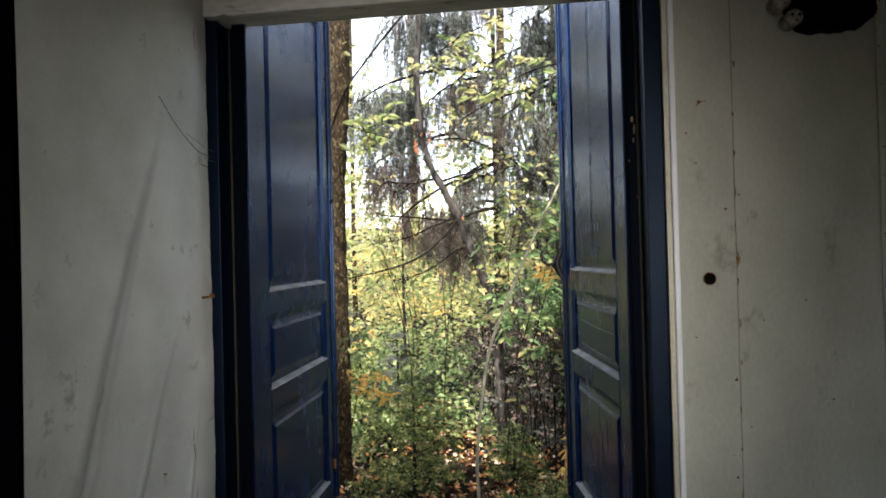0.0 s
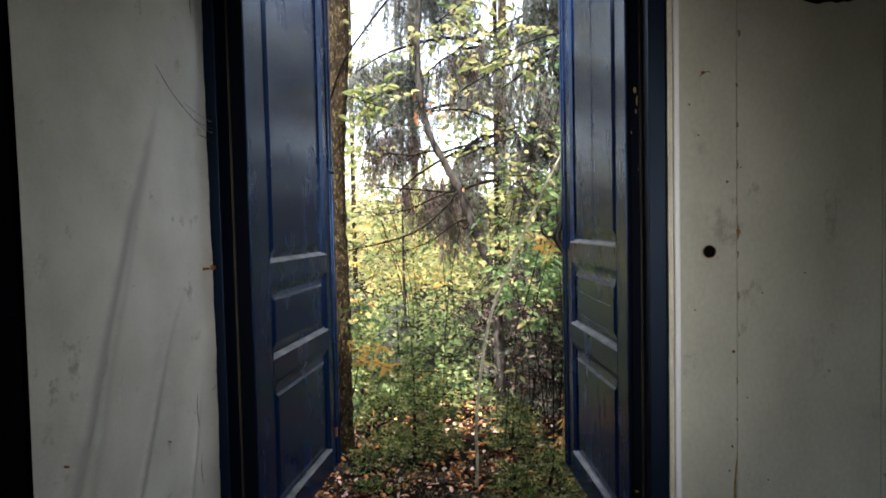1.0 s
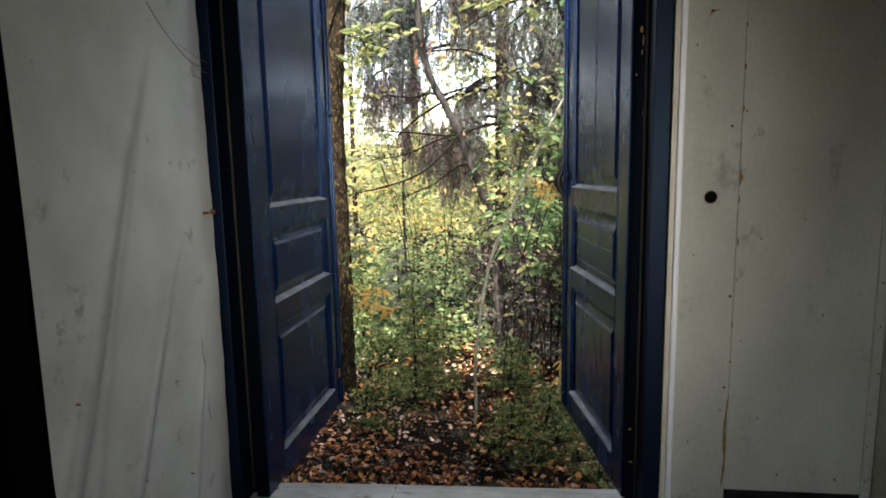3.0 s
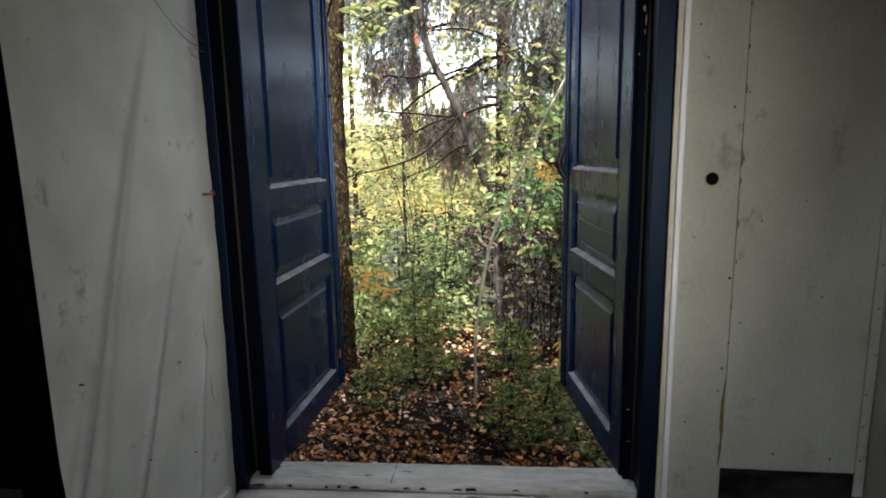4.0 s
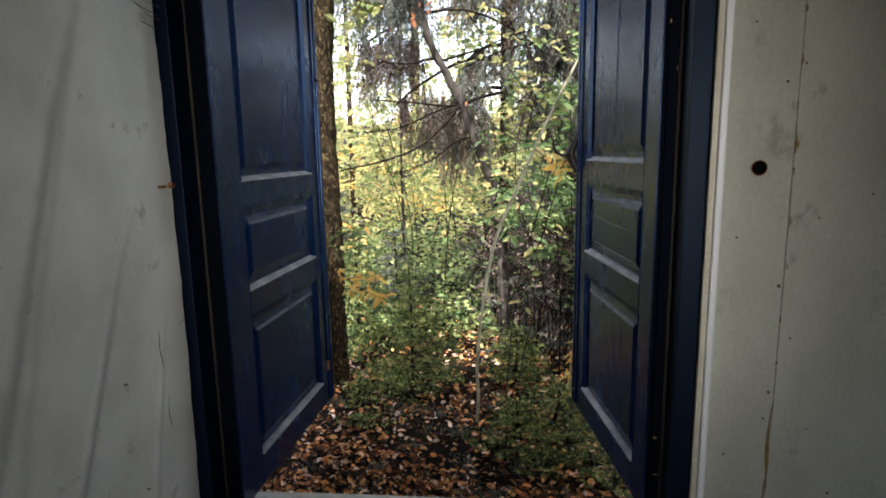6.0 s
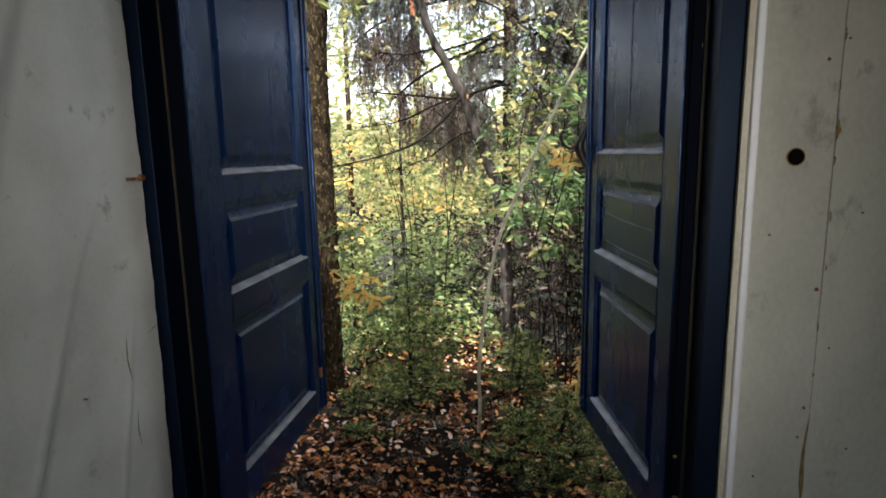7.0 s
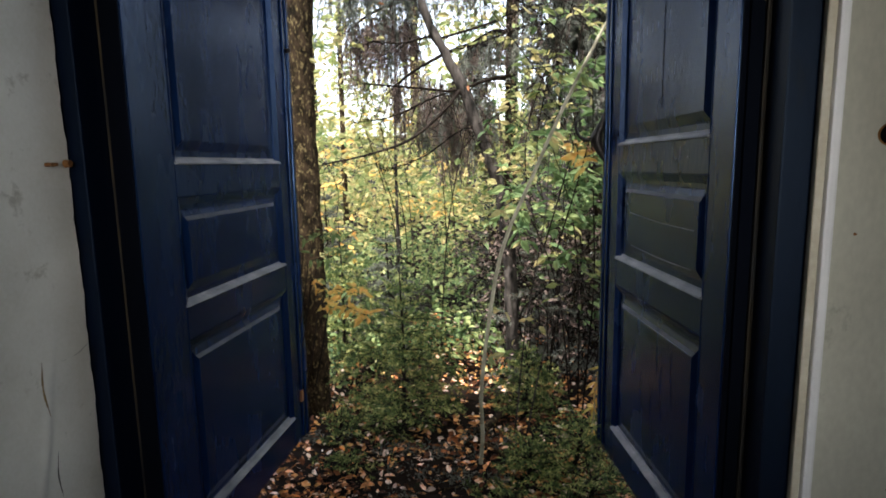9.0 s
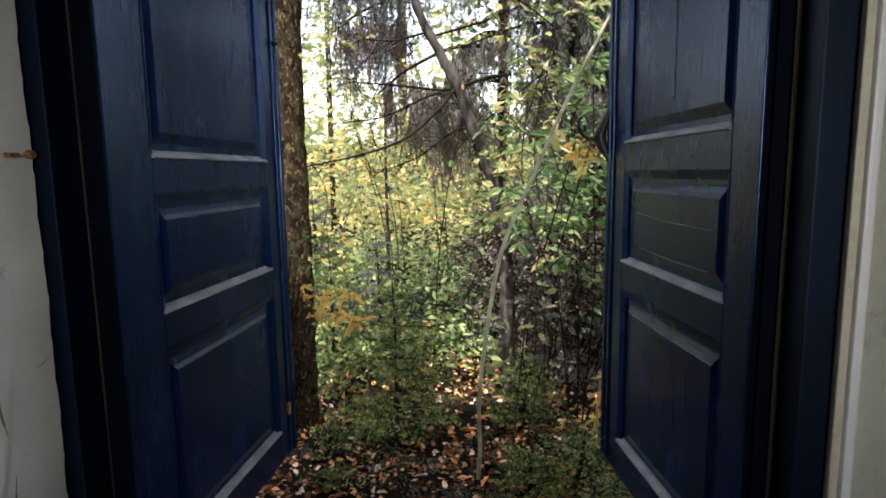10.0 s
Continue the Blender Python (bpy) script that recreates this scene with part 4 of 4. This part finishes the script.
# rowan sprigs with orange and yellow leaflets


def sprig(at, heading, length, material, label, size=0.035, pairs=6):
    t = tree("rowan_sprig", pose(*at), label, "sprig")
    r = wander((0, 0, 0), heading, length, 8, 0.08, (0, 0, -0.3))
    stem_part("stem", [tube(np.vstack([[(-0.10, 0.10, -0.42)], [(-0.04, 0.05, -0.18)], r]), np.linspace(0.0028, 0.001, 11), 5)], M_TWIG, t)
    pl, di = [], []
    for i in range(1, 9):
        sd = unit(np.cross(r[i] - r[i - 1], (0, 0, 1)))
        for sgn in (-1, 1):
            for q in range(pairs // 2):
                pl.append(r[i] + rs.normal(0, 0.012, 3))
                di.append(sd * sgn + (0, -0.2, -0.2))
    part("foliage", leaf_mesh("foliage", np.array(pl), np.array(di), size, 0.35, 0.6, 0.75), material, t)


sprig((-0.60, 2.56, 0.555), (1, 0, 0.0), 0.20, F_YELLOW, "rowan sprig with yellow and orange leaflets", 0.054, 6)
sprig((-0.56, 2.60, 0.60), (1, -0.2, 0.1), 0.12, F_YELLOW, "rowan sprig with yellow leaflets", 0.046, 4)
sprig((-0.64, 2.58, 0.70), (0.6, -0.3, 0.5), 0.20, F_HAZEL, "rowan sprig with green leaflets", 0.045, 4)
sprig((-0.65, 2.60, 0.80), (0.7, -0.2, 0.2), 0.14, F_HAZEL, "rowan sprig with green leaflets", 0.042, 4)
sprig((-0.63, 2.58, 0.64), (0.3, -0.2, -0.2), 0.10, F_YELLOW, "rowan sprig with yellow leaflets", 0.040, 2)
sprig((0.36, 2.78, 1.14), (0.3, -0.1, -1), 0.10, F_YELLOW, "yellow and orange leaves beside the iron hook", 0.068, 2)
sprig((0.41, 2.78, 1.13), (0.3, -0.1, -0.6), 0.05, F_ORANGE, "orange leaves beside the iron hook", 0.04, 2)
t = tree("dry_fern", pose(0.43, 2.72, on_ground(0.43, 2.72)), "withered ochre fern stalk leaning at the door", "fern")
r = curve([(0, 0, 0), (0.005, 0, 0.2), (0.02, 0, 0.38), (0.05, -0.02, 0.45)], 18)
stem_part("stalk", [tube(r, np.linspace(0.004, 0.001, 18), 5)], M_STEM, t)
k = 70
i = rs.randint(3, 18, k)
part("fronds", leaf_mesh("fronds", r[i], rs.normal(0, 0.4, (k, 3)) + (0, 0, -1.0), 0.05, 0.3, 0.5, 0.5), F_YELLOW, t)


# ---- undergrowth and far woods ----
def cloud(name, boxes, size, material, label, category, flat=0.7):
    """Leaves in loose clumps within the boxes (x, y, z ranges, clumps, leaves a clump, spread)."""
    pl = []
    for (x0, x1, y0, y1, z0, z1, clumps, per, spread) in boxes:
        c = np.stack([rs.uniform(x0, x1, clumps), rs.uniform(y0, y1, clumps), rs.uniform(z0, z1, clumps)], 1)
        p = np.repeat(c, per, 0) + rs.normal(0, 1, (clumps * per, 3)) * spread * np.array([1, 1, 0.6])
        pl.append(p)
    pl = np.concatenate(pl)
    pl = pl[pl[:, 2] > -0.11]
    d = rs.normal(0, 1, pl.shape) * (1, 1, 0.4) + (0, 0, -0.2)
    ob = part(name, leaf_mesh(name, pl, d, size, 0.2, flat), material)
    return tagged(ob, label, category, kind="stuff")


cloud("undergrowth", [(-1.0, 0.3, 3.45, 4.2, -0.05, 0.24, 60, 26, 0.06), (-1.4, 0.2, 4.2, 6.2, -0.05, 0.40, 110, 28, 0.09), (-0.75, 0.0, 3.5, 4.4, 0.2, 0.50, 16, 20, 0.07)], 0.044, F_HERB, "low green undergrowth between the trees", "undergrowth")
cloud("thicket", [(0.15, 1.2, 3.6, 5.5, 0.2, 1.3, 70, 24, 0.10)], 0.040, F_GREEN, "dense green thicket in shade", "thicket")
cloud("glade_plants", [(-3.5, 0.35, 6.2, 11.0, 0.0, 0.65, 300, 28, 0.15)], 0.075, F_LIME, "sunlit yellow-green plants of a glade", "undergrowth")
cloud("far_leaves", [(-3.5, 0.8, 6.0, 9.5, 0.5, 1.9, 85, 26, 0.20), (-2.5, 1.5, 8.0, 10.5, 0.4, 1.3, 60, 24, 0.22), (-0.6, 1.2, 6.0, 9.5, 2.2, 3.2, 22, 28, 0.22), (-5, 4, 10, 17, 0.3, 1.7, 130, 30, 0.36), (-0.6, 4, 10, 17, 2.4, 4.4, 36, 32, 0.40)], 0.11, F_LIME, "yellow-green leaves of the far trees", "woods")
cloud("rowan_leaves", [(-1.5, -0.25, 4.6, 6.5, 1.0, 2.7, 110, 16, 0.12)], 0.052, F_LIME, "pale yellow-green rowan leaves against the sky", "woods")
cloud("far_dark_leaves", [(0.2, 3.2, 5.5, 10, 0.1, 2.2, 80, 26, 0.26), (0, 6, 16, 26, 0.0, 3.0, 70, 30, 0.6)], 0.10, F_HAZEL, "green leaves of the far woods", "woods")
cloud("far_yellow_leaves", [(-2.2, -0.2, 5.2, 8, 0.5, 1.6, 30, 18, 0.13)], 0.055, F_YELLOW, "yellow autumn leaves in the far trees", "woods")
far_rng = random.Random(11)
for (tx, ty, r) in ((-0.51, 5.0, 0.014), (-1.25, 7.2, 0.03), (0.45, 8.2, 0.07), (-2.2, 10.5, 0.07), (1.4, 9.0, 0.1), (-0.9, 13.0, 0.09)):
    hgt = 2.2 if r < 0.02 else 9.0
    t = tree("tree", pose(tx, ty, on_ground(tx, ty)), "thin bare trunk standing back in the woods", group="far trunks")
    stem_part("trunk", [tube(curve([(0, 0, -0.2), (far_rng.uniform(-.1, .1), 0, hgt * 0.5), (far_rng.uniform(-.2, .2), 0, hgt)], 20), np.linspace(r, r * 0.4, 20), 9, 0.06, far_rng)], M_BARK if r > 0.02 else M_BARK_GREY, t)
# thin bare stems standing in the undergrowth
reed_rng = random.Random(17)
for k in range(13):
    sx, sy = reed_rng.uniform(-1.0, 0.6), reed_rng.uniform(3.1, 5.6)
    hh, lean = reed_rng.uniform(0.5, 1.5), reed_rng.uniform(-0.22, 0.22)
    v, f = tube(curve([(sx, sy, on_ground(sx, sy) - 0.02), (sx + lean * 0.3, sy, hh * 0.5), (sx + lean, sy + 0.05, hh)], 12), np.linspace(0.0045, 0.0015, 12), 5)
    tagged(part("bare_sapling", mesh_from("bare_sapling", v, f, True), M_BARK_GREY if k % 3 else M_TWIG), "thin bare upright sapling in the undergrowth", "sapling", "bare saplings")
# fallen sticks
bits = []
for _ in range(160):
    bx, by = rs.uniform(-0.9, 0.7), 1.95 + 2.0 * rs.uniform() ** 1.3
    a, ln = rs.uniform(0, 6.28), rs.uniform(0.05, 0.22)
    z = on_ground(bx, by) + 0.022
    bits.append(tube(wander((bx, by, z), (math.cos(a), math.sin(a), rs.uniform(-0.02, 0.06)), ln, 5, 0.12), np.linspace(0.0028, 0.001, 6), 4))
v, f = joined(bits)
tagged(part("twig_litter", mesh_from("twig_litter", v, f), M_TWIG), "thin dark twigs scattered over the fallen leaves", "twigs", kind="stuff")
moss = []
for _ in range(46):
    bx, by = rs.uniform(-0.75, 0.6), 1.93 + 1.1 * rs.uniform()
    for _ in range(60):
        a = rs.uniform(0, 6.28)
        moss.append((bx + rs.normal(0, 0.035), by + rs.normal(0, 0.035), 0, a))
mp = np.array([(q[0], q[1], on_ground(q[0], q[1]) + 0.012) for q in moss])
md = np.array([(math.cos(q[3]), math.sin(q[3]), 0.8) for q in moss])
tagged(part("moss", leaf_mesh("moss", mp, md, 0.020, 0.3, 0.5, 0.5), F_NEEDLE), "tufts of dark green moss in the litter", "moss", kind="stuff")
for (ax, ay, bx, by, r) in ((0.0, 2.95, 0.25, 3.35, 0.02), (-0.05, 2.9, 0.10, 2.75, 0.012), (0.1, 3.2, 0.5, 3.1, 0.016), (-0.6, 2.6, -0.35, 2.75, 0.006), (-0.2, 2.45, 0.05, 2.52, 0.004)):
    v, f = tube(curve([(ax, ay, on_ground(ax, ay) + r), ((ax + bx) / 2, (ay + by) / 2 + 0.02, on_ground(ax, ay) + r * 2.2), (bx, by, on_ground(bx, by) + r)], 10), np.linspace(r, r * 0.5, 10), 7, 0.1, far_rng)
    tagged(part("fallen_stick", mesh_from("fallen_stick", v, f, True), M_BARK), "dark wet fallen stick on the litter", "stick", "fallen sticks")
outdoors = False
# ---- small things of the room ----
def wx(x):
    """Across the wallboards, from the white casing."""
    return 0.710 + (x - 0.722) * 0.88


def wz(z):
    return 1.141 + (z - 1.131) * 0.86


def disc(name, at, r, material, label, category, group="", depth=0.003, sides=14, along="y"):
    bm = bmesh.new()
    bmesh.ops.create_cone(bm, cap_ends=True, segments=sides, radius1=r, radius2=r * 0.8, depth=depth)
    rot = pose(0, 0, 0, 90, 0, 0) if along == "y" else pose(0, 0, 0, 0, 90, 0)
    bmesh.ops.transform(bm, matrix=pose(*at) @ rot, verts=bm.verts)
    return tagged(part(name, bm, material), label, category, group)


# round hole with a brown rim in the narrow wallboard
bm = bmesh.new()
bmesh.ops.create_cone(bm, cap_ends=True, segments=24, radius1=0.0185, radius2=0.0185, depth=0.002)
bmesh.ops.transform(bm, matrix=pose(0.800, WY - 0.002, 1.141, 90, 0, 0), verts=bm.verts)
part("bored_hole", bm, M_CHAR, wall_door, "dark bored hole")
ring = [(0.800 + 0.019 * math.cos(a), WY - 0.002, 1.141 + 0.019 * math.sin(a)) for a in np.linspace(0, 6.283, 25)]
v, f = tube(ring, 0.0018, 5)
part("hole_rim", mesh_from("hole_rim", v, f, True), M_RUST, wall_door, "splintered brown rim")

nail_rng = random.Random(8)
for (x, z, r) in ((0.805, 1.77, 0.006), (0.921, 1.205, 0.0055), (0.885, 1.38, 0.004), (0.905, 0.768, 0.005), (0.93, 1.43, 0.003), (0.775, 0.92, 0.003), (0.79, 1.55, 0.003), (0.76, 1.66, 0.003), (1.00, 0.98, 0.003), (0.90, 0.42, 0.004), (0.89, 0.33, 0.003), (1.02, 0.30, 0.003), (1.10, 0.08, 0.004), (1.30, 0.07, 0.004), (0.95, 0.60, 0.0025), (1.14, 1.05, 0.0025), (1.22, 0.70, 0.003), (0.78, 0.20, 0.003)):
    disc("nail_head", (wx(x), WY - 0.0015, wz(z)), r, M_RUST, "small rusty nail head in the cream board", "nail", "nails in the wallboards", sides=9)
for z in np.arange(0.20, 2.1, 0.135):
    disc("nail_head", (1.310 + nail_rng.uniform(-0.008, 0.008), WY - 0.0075, z + nail_rng.uniform(-0.03, 0.03)), 0.0028, M_RUST, "dark nail head in the corner batten", "nail", "nails in the batten", sides=8)
# rust-streaked nails at the torn edge of the paper
for (y, z, r) in ((1.642, 1.116, 0.009), (1.606, 1.114, 0.0045), (1.590, 1.114, 0.0045), (0.972, 0.711, 0.003), (1.36, 0.62, 0.0022), (1.18, 0.40, 0.0022), (1.40, 0.30, 0.0022)):
    disc("nail_head", (XL + 0.008, y, z), r, M_RUST, "rusty nail head in the white lining paper", "nail", "nails in the papered wall", sides=9, along="x", depth=0.012 if r > 0.003 else 0.010)


def smear(name, pts, width, material, parent, label, normal="y", seed=1):
    """A thin ragged strip lying 1 mm proud: split, drip or tear."""
    rng = random.Random(seed)
    r = curve(pts, 14)
    verts, faces = [], []
    for i, p in enumerate(r):
        w = width * math.sin(math.pi * (i + 0.4) / 14.5) * rng.uniform(0.5, 1.3)
        d = (w, 0, 0) if normal == "y" else (0, w, 0)
        verts += [tuple(p - np.array(d)), tuple(p + np.array(d))]
        if i:
            faces.append((2 * i - 2, 2 * i - 1, 2 * i + 1, 2 * i))
    return part(name, mesh_from(name, verts, faces), material, parent, label)


smear("split", [(wx(0.917), WY - 0.002, wz(0.40)), (wx(0.908), WY - 0.002, wz(0.27)), (wx(0.912), WY - 0.002, wz(0.13)), (wx(0.905), WY - 0.002, wz(0.02))], 0.0055, M_GLUE, wall_door, "brown split along the board joint", "y", 1)
smear("drip", [(wx(0.795), WY - 0.002, wz(1.755)), (wx(0.812), WY - 0.002, wz(1.774)), (wx(0.83), WY - 0.002, wz(1.768))], 0.008, M_GLUE, wall_door, "brown smear of old glue", "y", 2)
smear("scratch", [(wx(0.87), WY - 0.002, wz(0.50)), (wx(0.90), WY - 0.002, wz(0.498)), (wx(0.92), WY - 0.002, wz(0.50))], 0.002, M_DARK, wall_door, "", "y", 3)
smear("drip", [(wx(0.92), WY - 0.0015, wz(1.23)), (wx(0.922), WY - 0.0015, wz(1.20)), (wx(0.918), WY - 0.0015, wz(1.17))], 0.005, M_GLUE, wall_door, "", "y", 4)
px = XL + 0.011
smear("tear", [(px, 1.511, 0.72), (px, 1.507, 0.66), (px + 0.002, 1.515, 0.60)], 0.0026, M_GLUE, stub, "torn strip showing brown board", "x", 5)
smear("tear", [(px, 1.525, 0.52), (px, 1.518, 0.47), (px + 0.002, 1.522, 0.42)], 0.0018, M_SKIRT, stub, "dark tear", "x", 6)
smear("tear", [(px, 1.56, 2.02), (px, 1.555, 1.97), (px, 1.56, 1.93)], 0.003, M_DARK, stub, "dark tear", "x", 7)
smear("stain", [(px, 1.165, 0.87), (px, 1.155, 0.834), (px, 1.15, 0.80)], 0.006, M_SILL, stub, "grey scuff", "x", 8)
smear("stain", [(px, 0.925, 1.20), (px, 0.915, 1.17), (px, 0.92, 1.14)], 0.010, M_SILL, stub, "grey scuff", "x", 9)
smear("crack", [(px + 0.002, 1.64, 0.722), (px + 0.001, 1.60, 0.705), (px, 1.55, 0.705)], 0.002, M_DARK, stub, "", "x", 10)

# spots of old glue down the board joint
glue_rng = random.Random(31)
for k, z in enumerate((0.52, 0.66, 0.83, 0.97, 1.12, 1.31, 1.44, 1.58, 1.72, 1.90)):
    dz = glue_rng.uniform(0.006, 0.016)
    xx = 0.883 + glue_rng.uniform(-0.005, 0.005)
    smear("glue_spot", [(xx, WY - 0.0018, wz(z) - dz), (xx + 0.002, WY - 0.0018, wz(z)), (xx, WY - 0.0018, wz(z) + dz)], glue_rng.uniform(0.002, 0.005), M_GLUE, wall_door, "ochre spot of old glue", "y", 40 + k)
# cobweb threads at the edge of the paper
web = thing("cobweb", pose(0, 0, 0), "grey dusty cobweb threads on the torn paper edge", "cobweb")
for k, pts in enumerate((((XL + 0.012, 1.36, 1.72), (XL + 0.014, 1.43, 1.66), (XL + 0.02, 1.53, 1.60), (XL + 0.025, 1.60, 1.585), (-0.815, 1.67, 1.59)), ((XL + 0.012, 1.50, 1.64), (XL + 0.02, 1.58, 1.615), (-0.815, 1.66, 1.61)), ((XL + 0.015, 1.57, 1.555), (XL + 0.015, 1.63, 1.548), (-0.815, 1.665, 1.54)), ((XL + 0.012, 1.55, 1.60), (XL + 0.014, 1.60, 1.58), (-0.815, 1.66, 1.575)))):
    v, f = tube(curve(pts, 14), 0.0010 if k < 4 else 0.0006, 4)
    part("thread", mesh_from("thread", v, f, True), M_RUBBED if k in (0, 2) else M_WEB, web)

# burnt-out fuse board with two porcelain knobs, high on the wide wallboard
fuse = thing("fuse_board", pose(1.165, WY, 1.975), "charred black fuse board with two porcelain knobs", "fuse board")
rng = random.Random(12)
outline = []
for k in range(44):
    a = 2 * math.pi * k / 44
    rx, rz = 0.125, 0.098
    c, s_ = math.cos(a), math.sin(a)
    sq = (abs(c) ** 4 + abs(s_) ** 4) ** -0.25
    outline.append((rx * c * sq * rng.uniform(0.94, 1.03), rz * s_ * sq * rng.uniform(0.90, 1.06)))
bm = bmesh.new()
fr = [bm.verts.new((x * 0.96, -0.040, z * 0.96)) for x, z in outline]
bk = [bm.verts.new((x, -0.001, z)) for x, z in outline]
bm.faces.new(fr)
bm.faces.new(bk[::-1])
for k in range(44):
    bm.faces.new((fr[k], fr[(k + 1) % 44], bk[(k + 1) % 44], bk[k]))
part("board", bm, M_CHAR, fuse, "charred black board")
for (x, z, r) in ((-0.150, -0.006, 0.026), (-0.117, -0.058, 0.025)):
    verts, faces = [], []
    prof = [(0.0, -0.058), (0.6, -0.057), (0.95, -0.050), (1.0, -0.040), (0.72, -0.030), (0.70, -0.020), (0.98, -0.014), (1.0, -0.002)]
    for q, (rr, yy) in enumerate(prof):
        for k in range(20):
            a = 2 * math.pi * k / 20
            verts.append((x + r * rr * math.cos(a), yy, z + r * rr * math.sin(a)))
        if q:
            o = (q - 1) * 20
            faces += [(o + k, o + (k + 1) % 20, o + 20 + (k + 1) % 20, o + 20 + k) for k in range(20)]
    knob = part("porcelain_knob", mesh_from("porcelain_knob", verts, faces, True), M_PORCELAIN, fuse, "stained white porcelain knob")
    for sx, sz, hr in ((-0.4, 0.2, 0.0045), (0.45, 0.15, 0.0048), (0.05, -0.45, 0.003), (-0.1, 0.55, 0.0025)):
        v, f = tube([(x + sx * r, -0.054, z + sz * r), (x + sx * r, -0.0585, z + sz * r)], hr, 8)
        part("screw_hole", mesh_from("screw_hole", v, f), M_CHAR, knob)

# chalk marks on the leaf with the hook: unreadable lines as plain short bars
for (z, x0, x1, n) in ((1.085, 0.20, 0.56, 9), (1.30, 0.30, 0.52, 7), (1.43, 0.34, 0.56, 7)):
    rng = random.Random(int(z * 100))
    bm = bmesh.new()
    yy = 0.0008 if z < 1.12 else -0.0022
    for k in range(n):
        x = x0 + (x1 - x0) * k / (n - 1)
        hh = rng.uniform(0.010, 0.022)
        block(x - 0.0012, x + 0.0012, yy, yy + 0.0006, z - hh, z + hh, 0, bm)
    part("chalk_line", bm, M_CHALK, right_leaf, "faint white chalk marks")
# dusty scuffs on the lowest panel
for k, (x, z, w) in enumerate(((0.30, 0.45, 0.006), (0.36, 0.36, 0.004), (0.24, 0.52, 0.005), (0.44, 0.40, 0.003), (0.33, 0.56, 0.004))):
    smear("scuff", [(x, -0.002, z - 0.09), (x + 0.012, -0.002, z), (x + 0.006, -0.002, z + 0.07)], w, M_SCUFF, right_leaf, "dusty grey scuff on the paint", "y", 60 + k)
# thin cracks of the paint across the middle panel, and one down the tall panel
for (x0, z0, x1, z1) in ((0.16, 0.905, 0.58, 0.915), (0.17, 0.81, 0.56, 0.816)):
    v, f = tube(curve([(x0, -0.0015, z0), ((x0 + x1) / 2, -0.0015, (z0 + z1) / 2 - 0.004), (x1, -0.0015, z1)], 10), 0.0008, 4)
    part("paint_crack", mesh_from("paint_crack", v, f), M_DUST_LIGHT, right_leaf, "pale crack in the paint")
v, f = tube([(0.37, -0.0015, 1.21), (0.368, -0.0015, 1.7), (0.37, -0.0015, 2.30)], 0.0009, 4)
part("panel_joint", mesh_from("panel_joint", v, f), M_EDGE, right_leaf, "dark open joint of the panel")

# chips of bare wood on the blue-black edges
chip_rng = random.Random(21)
for (x, z, w, hh) in ((0.600, 1.665, 0.007, 0.016), (0.606, 1.635, 0.004, 0.022), (0.603, 1.600, 0.003, 0.012), (0.5875, 1.53, 0.004, 0.007), (0.609, 1.41, 0.0015, 0.010), (0.596, 0.335, 0.009, 0.006), (0.599, 0.215, 0.010, 0.005)):
    verts = [(x + w * math.cos(a) * chip_rng.uniform(0.4, 1), 1.7425, z + hh * math.sin(a) * chip_rng.uniform(0.4, 1)) for a in np.linspace(0, 5.6, 8)]
    part("paint_chip", mesh_from("paint_chip", verts, [tuple(range(8))]), M_GLUE, door_frame, "chip showing brown wood")
# wedge of a withered leaf on the sill and bits on the floor
for (x, y, z, a) in ((-0.75, 1.57, FLOOR, 0.4), (-0.66, 1.54, FLOOR, 1.9), (-0.55, 1.56, FLOOR, 3.0), (-0.72, 1.76, 0.028, 0.9), (0.60, 1.76, 0.068, 2.0), (0.62, 1.64, 0.042, 0.3)):
    lf = part("fallen_leaf", leaf_mesh("fallen_leaf", [(0, 0, 0)], [(math.cos(a), math.sin(a), 0.02)], 0.035, 0.05, 3.0, 1.2), F_LITTER)
    lf.location = (x, y, z + 0.004)
    tagged(lf, "dry brown leaf blown in at the doorway", "leaf", "blown-in leaves")
# floorboards
for k in range(14):
    y1 = 1.604 - k * 0.115
    part("floorboard", block(-0.825, XR - 0.003, y1 - 0.112, y1, FLOOR - 0.011, FLOOR, 0.0), M_FLOOR, floor)
